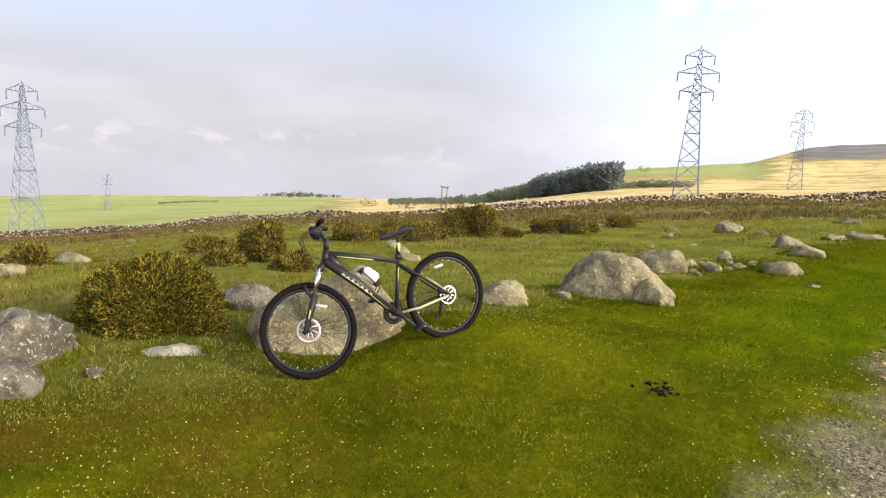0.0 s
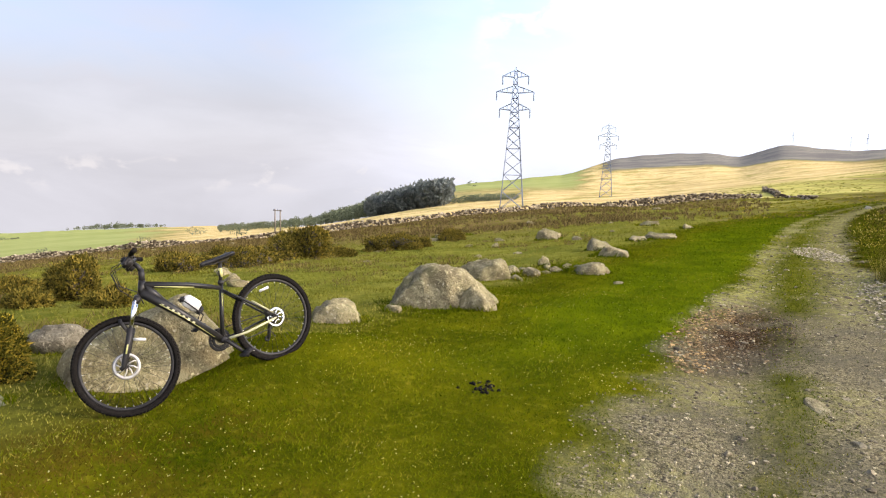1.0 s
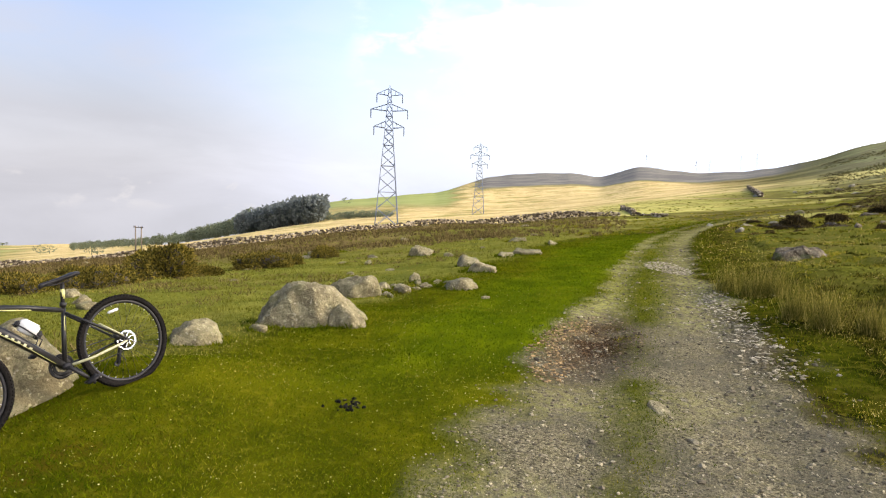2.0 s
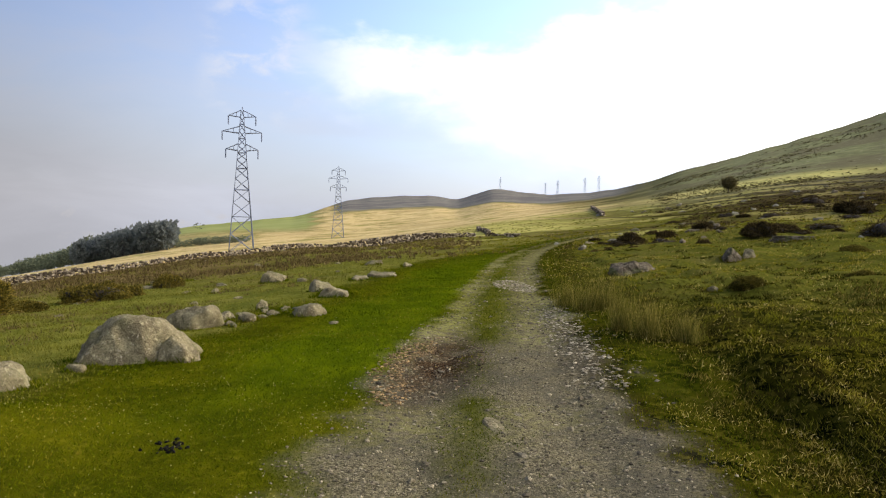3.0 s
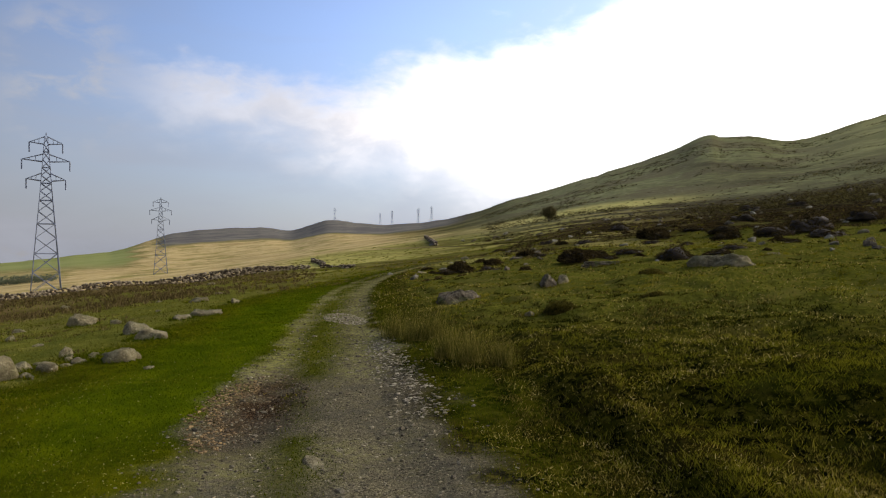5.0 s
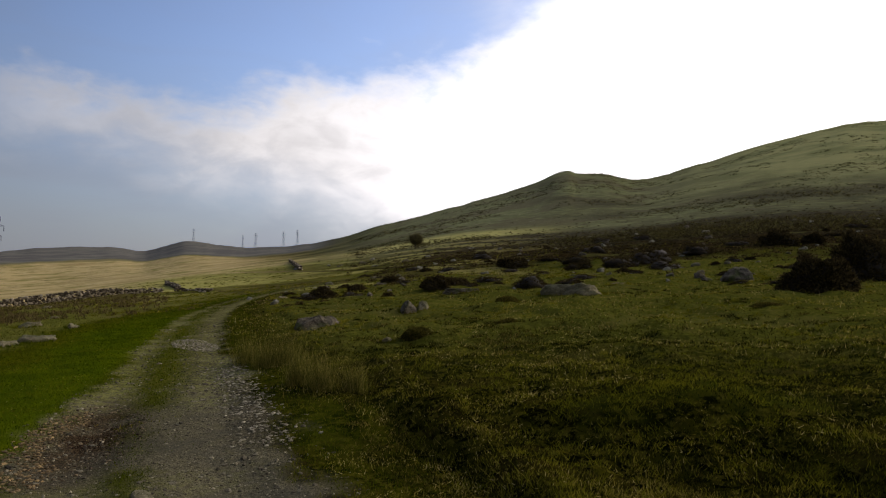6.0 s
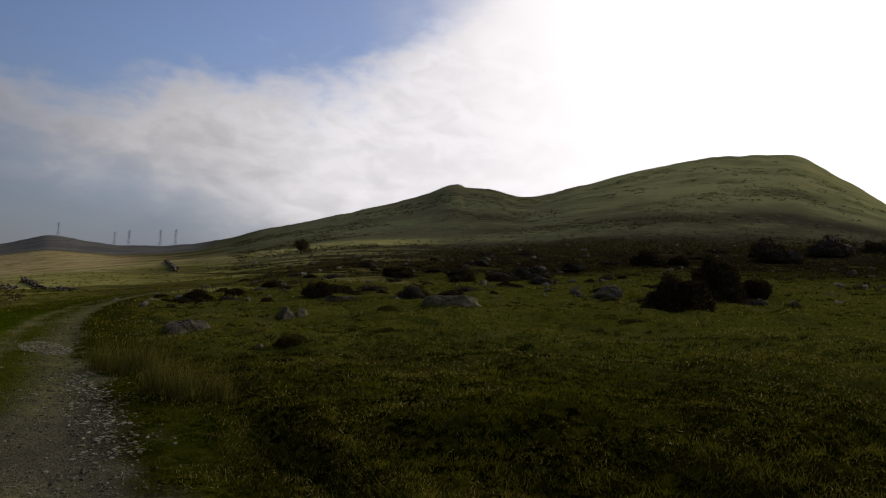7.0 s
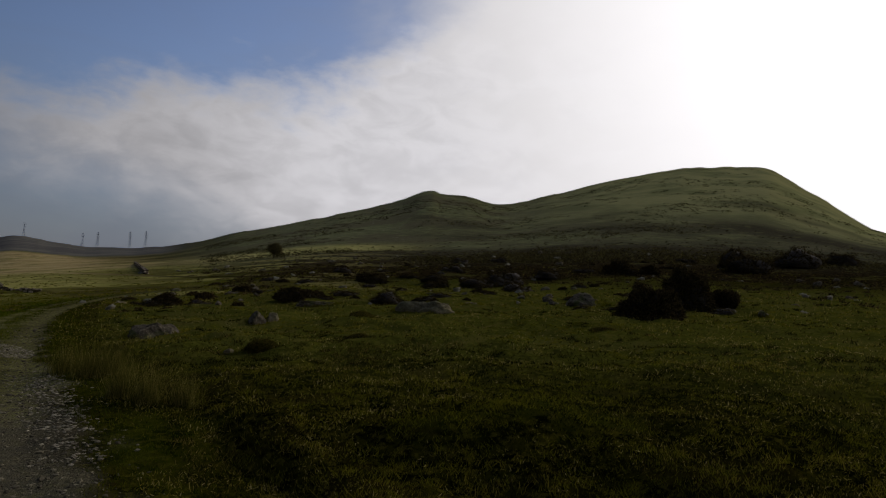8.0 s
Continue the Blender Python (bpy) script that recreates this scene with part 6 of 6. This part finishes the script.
    saddle = part("saddle", bm, BLACK, root, "black saddle with pointed nose")
    for s in (-1, 1):
        bar("rail", [(0.25, s * 0.022, 0.917), (0.29, s * 0.022, 0.895), (0.40, s * 0.022, 0.892), (0.455, s * 0.012, 0.909)], 0.0035, BLACK, saddle)
    # cranks
    bar("crank_arm", [(0.46, 0.06, 0.31), (0.355, 0.075, 0.18)], [0.014, 0.011], BLACK)
    bar("crank_arm", [(0.46, -0.06, 0.31), (0.565, -0.075, 0.44)], [0.014, 0.011], BLACK)
    part("chainring", ring(bmesh.new(), 0.078, 0.012, 0.003, 40, 6, Matrix.Translation((0.46, -0.05, 0.31))), BLACK, root)
    part("chainring", ring(bmesh.new(), 0.055, 0.012, 0.003, 40, 6, Matrix.Translation((0.46, -0.042, 0.31))), BLACK, root)
    for x, z, s in ((0.355, 0.18, 1), (0.565, 0.44, -1)):
        pedal = part("pedal", box(bmesh.new(), (0.10, 0.09, 0.018), pose(x, s * 0.13, z, 0, 20, 0), 0.005), BLACK, root)
        bar("reflector", [(x - 0.05, s * 0.11, z), (x - 0.05, s * 0.15, z)], 0.006, WHITE, pedal, "white pedal reflector", 6)
    bar("chain", [(0.02, -0.045, rad + 0.045), (0.46, -0.045, 0.39), (0.54, -0.045, 0.31), (0.46, -0.045, 0.232), (0.04, -0.045, rad - 0.09), (0.0, -0.045, rad - 0.16)], 0.004, BLACK, root, "", 6)
    part("sprocket", ring(bmesh.new(), 0.035, 0.022, 0.012, 32, 6, Matrix.Translation((0, -0.035, rad))), BLACK, root)
    mech = part("derailleur", box(bmesh.new(), (0.03, 0.02, 0.13), pose(0.03, -0.07, rad - 0.11, 0, -20, 0), 0.006), BLACK, root)
    part("jockey_wheel", ring(bmesh.new(), 0.016, 0.008, 0.004, 20, 6, Matrix.Translation((0.06, -0.075, rad - 0.165))), BLACK, mech)
    part("caliper", box(bmesh.new(), (0.05, 0.03, 0.06), pose(0.07, 0.055, rad + 0.055, 0, 35, 0), 0.01), BLACK, root)
    bar("prop", [(0.41, 0.03, 0.28), (0.36, 0.06, 0.20), (0.32, 0.075, 0.135)], [0.014, 0.010, 0.012], BLACK, root, "black side stand folded down")
    # flask on the down tube
    along = pose(0.66, 0, 0.61, 0, -45, 0)
    bar("bottle_cage", [(0.60, 0.03, 0.505), (0.57, 0.036, 0.545), (0.66, 0.038, 0.655), (0.70, 0.03, 0.70)], 0.005, BLACK)
    bar("bottle_cage", [(0.60, -0.03, 0.505), (0.57, -0.036, 0.545), (0.66, -0.038, 0.655), (0.70, -0.03, 0.70)], 0.005, BLACK)
    bottle = part("bottle", box(bmesh.new(), (0.13, 0.066, 0.088), along @ pose(0.0, 0, 0.055), 0.014), WHITE, root, "pale grey drinks flask in the frame")
    part("cap", box(bmesh.new(), (0.03, 0.045, 0.05), along @ pose(0.078, 0, 0.045), 0.01), BLACK, bottle)
    part("collar", box(bmesh.new(), (0.04, 0.058, 0.064), along @ pose(-0.08, 0, 0.04), 0.012), BLACK, bottle, "black base of the flask")
    w = wheel(rad, False, 0.03)
    w.parent, w.location = root, rear
    # the steered front end
    axis = (Vector(ht) - Vector(hb)).normalized()
    turn = Matrix.Translation(hb) @ Matrix.Rotation(radians(-22), 4, axis) @ Matrix.Translation(-Vector(hb))
    parts = []

    def steered(ob):
        ob.matrix_local = turn @ ob.matrix_local
        parts.append(ob)
        return ob
    crown = Vector((0.975, 0, 0.775))
    steered(bar("fork_crown", [crown + Vector((0.02, -0.075, 0)), crown + Vector((0.01, 0, 0.02)), crown + Vector((0.02, 0.075, 0))], [0.022, 0.026, 0.022], BLACK))
    for s in (-1, 1):
        top, mid, low = Vector((1.0, s * 0.065, 0.78)), Vector((1.075, s * 0.065, 0.60)), Vector((1.185, s * 0.063, rad))
        steered(bar("stanchion", [top, mid], 0.0155, CHROME, root, "bright steel fork stanchion"))
        leg = steered(bar("fork_leg", [mid, (mid + low) / 2, low, low + Vector((0.025, 0, -0.01))], [0.022, 0.021, 0.019, 0.016], BLACK))
        part("decal", tube(bmesh.new(), [mid.lerp(low, 0.42) + Vector((0, s * 0.0165, 0)), mid.lerp(low, 0.66) + Vector((0, s * 0.0155, 0))], 0.007, 8), LIME, leg, "lime fork decal")
    steered(bar("arch", [Vector((1.10, -0.065, 0.58)), Vector((1.13, -0.045, 0.66)), Vector((1.135, 0, 0.685)), Vector((1.13, 0.045, 0.66)), Vector((1.10, 0.065, 0.58))], 0.012, BLACK))
    steered(part("front_caliper", box(bmesh.new(), (0.04, 0.03, 0.075), pose(1.15, 0.055, 0.43, 0, -20, 0), 0.01), BLACK, root))
    steered(bar("spacer", [(0.925, 0, 0.905), (0.911, 0, 0.985)], [0.022, 0.020], BLACK))
    steered(bar("stem", [(0.912, 0, 0.97), (0.925, 0, 1.01), (0.955, 0, 1.05)], [0.019, 0.018, 0.018], BLACK))
    hx, hz = 0.955, 1.055
    hbar = steered(bar("handlebar", [(hx - 0.045, -0.33, hz + 0.035), (hx - 0.01, -0.2, hz + 0.03), (hx, -0.07, hz), (hx, 0.07, hz), (hx - 0.01, 0.2, hz + 0.03), (hx - 0.045, 0.33, hz + 0.035)], 0.0135, BLACK))
    for s in (-1, 1):
        bar("grip", [(hx - 0.05, s * 0.345, hz + 0.035), (hx - 0.035, s * 0.29, hz + 0.035), (hx - 0.018, s * 0.22, hz + 0.031)], [0.018, 0.017, 0.017], RUBBER, hbar)
        bar("brake_lever", [(hx + 0.0, s * 0.17, hz + 0.015), (hx + 0.05, s * 0.19, hz - 0.02), (hx + 0.03, s * 0.29, hz - 0.035)], [0.016, 0.011, 0.008], BLACK, hbar)
        part("shifter", box(bmesh.new(), (0.085, 0.07, 0.055), pose(hx + 0.02, s * 0.15, hz - 0.02, 0, 30, 0), 0.016), BLACK, hbar)
        bar("cable", [(hx + 0.03, s * 0.15, hz), (hx + 0.13, s * 0.11, hz - 0.02), (hx + 0.12, s * 0.05, hz - 0.15), (hx + 0.02, s * 0.03, hz - 0.22), (0.955, s * 0.03, 0.74)], 0.0028, BLACK, hbar, "", 6)
    for s in (-1, 1):
        part("reservoir", box(bmesh.new(), (0.045, 0.085, 0.035), pose(hx + 0.04, s * 0.12, hz + 0.012, 0, 15, 10 * s), 0.01), BLACK, hbar)
        bar("brake_hose", [(hx + 0.06, s * 0.12, hz), (hx + 0.15, s * 0.06, hz - 0.05), (hx + 0.13, s * 0.01, hz - 0.17), (hx + 0.05, s * 0.02, hz - 0.26), (1.02, s * 0.05, 0.72)], 0.003, BLACK, hbar, "", 6)
    part("face_plate", box(bmesh.new(), (0.03, 0.05, 0.055), pose(hx + 0.012, 0, hz, 0, -20, 0), 0.008), BLACK, hbar)
    part("computer", box(bmesh.new(), (0.05, 0.04, 0.022), pose(hx - 0.01, 0.03, hz + 0.03, 0, -15, 0), 0.008), BLACK, hbar)
    fw = wheel(rad, True)
    fw.parent = root
    fw.matrix_local = turn @ Matrix.Translation(front)
    # where it leans
    a, b = Vector((-2.895, 4.55, 0)), Vector((-3.415, 3.61, 0))
    a.z, b.z = ground(a.x, a.y) + 0.01, ground(b.x, b.y) + 0.03
    ex = (b - a).normalized()
    ey = Vector((0, 0, 1)).cross(ex).normalized()
    ez = ex.cross(ey)
    m = Matrix((ex, ey, ez)).transposed().to_4x4()
    root.matrix_world = Matrix.Translation(a) @ m @ Matrix.Rotation(radians(10), 4, "X") @ Matrix.Translation((0, 0, -0.02)) @ Matrix.Scale(0.93, 4)
    return tagged(root, "black mountain bike with lime stripes leaning on a boulder", "bicycle", kind="thing")


bicycle()
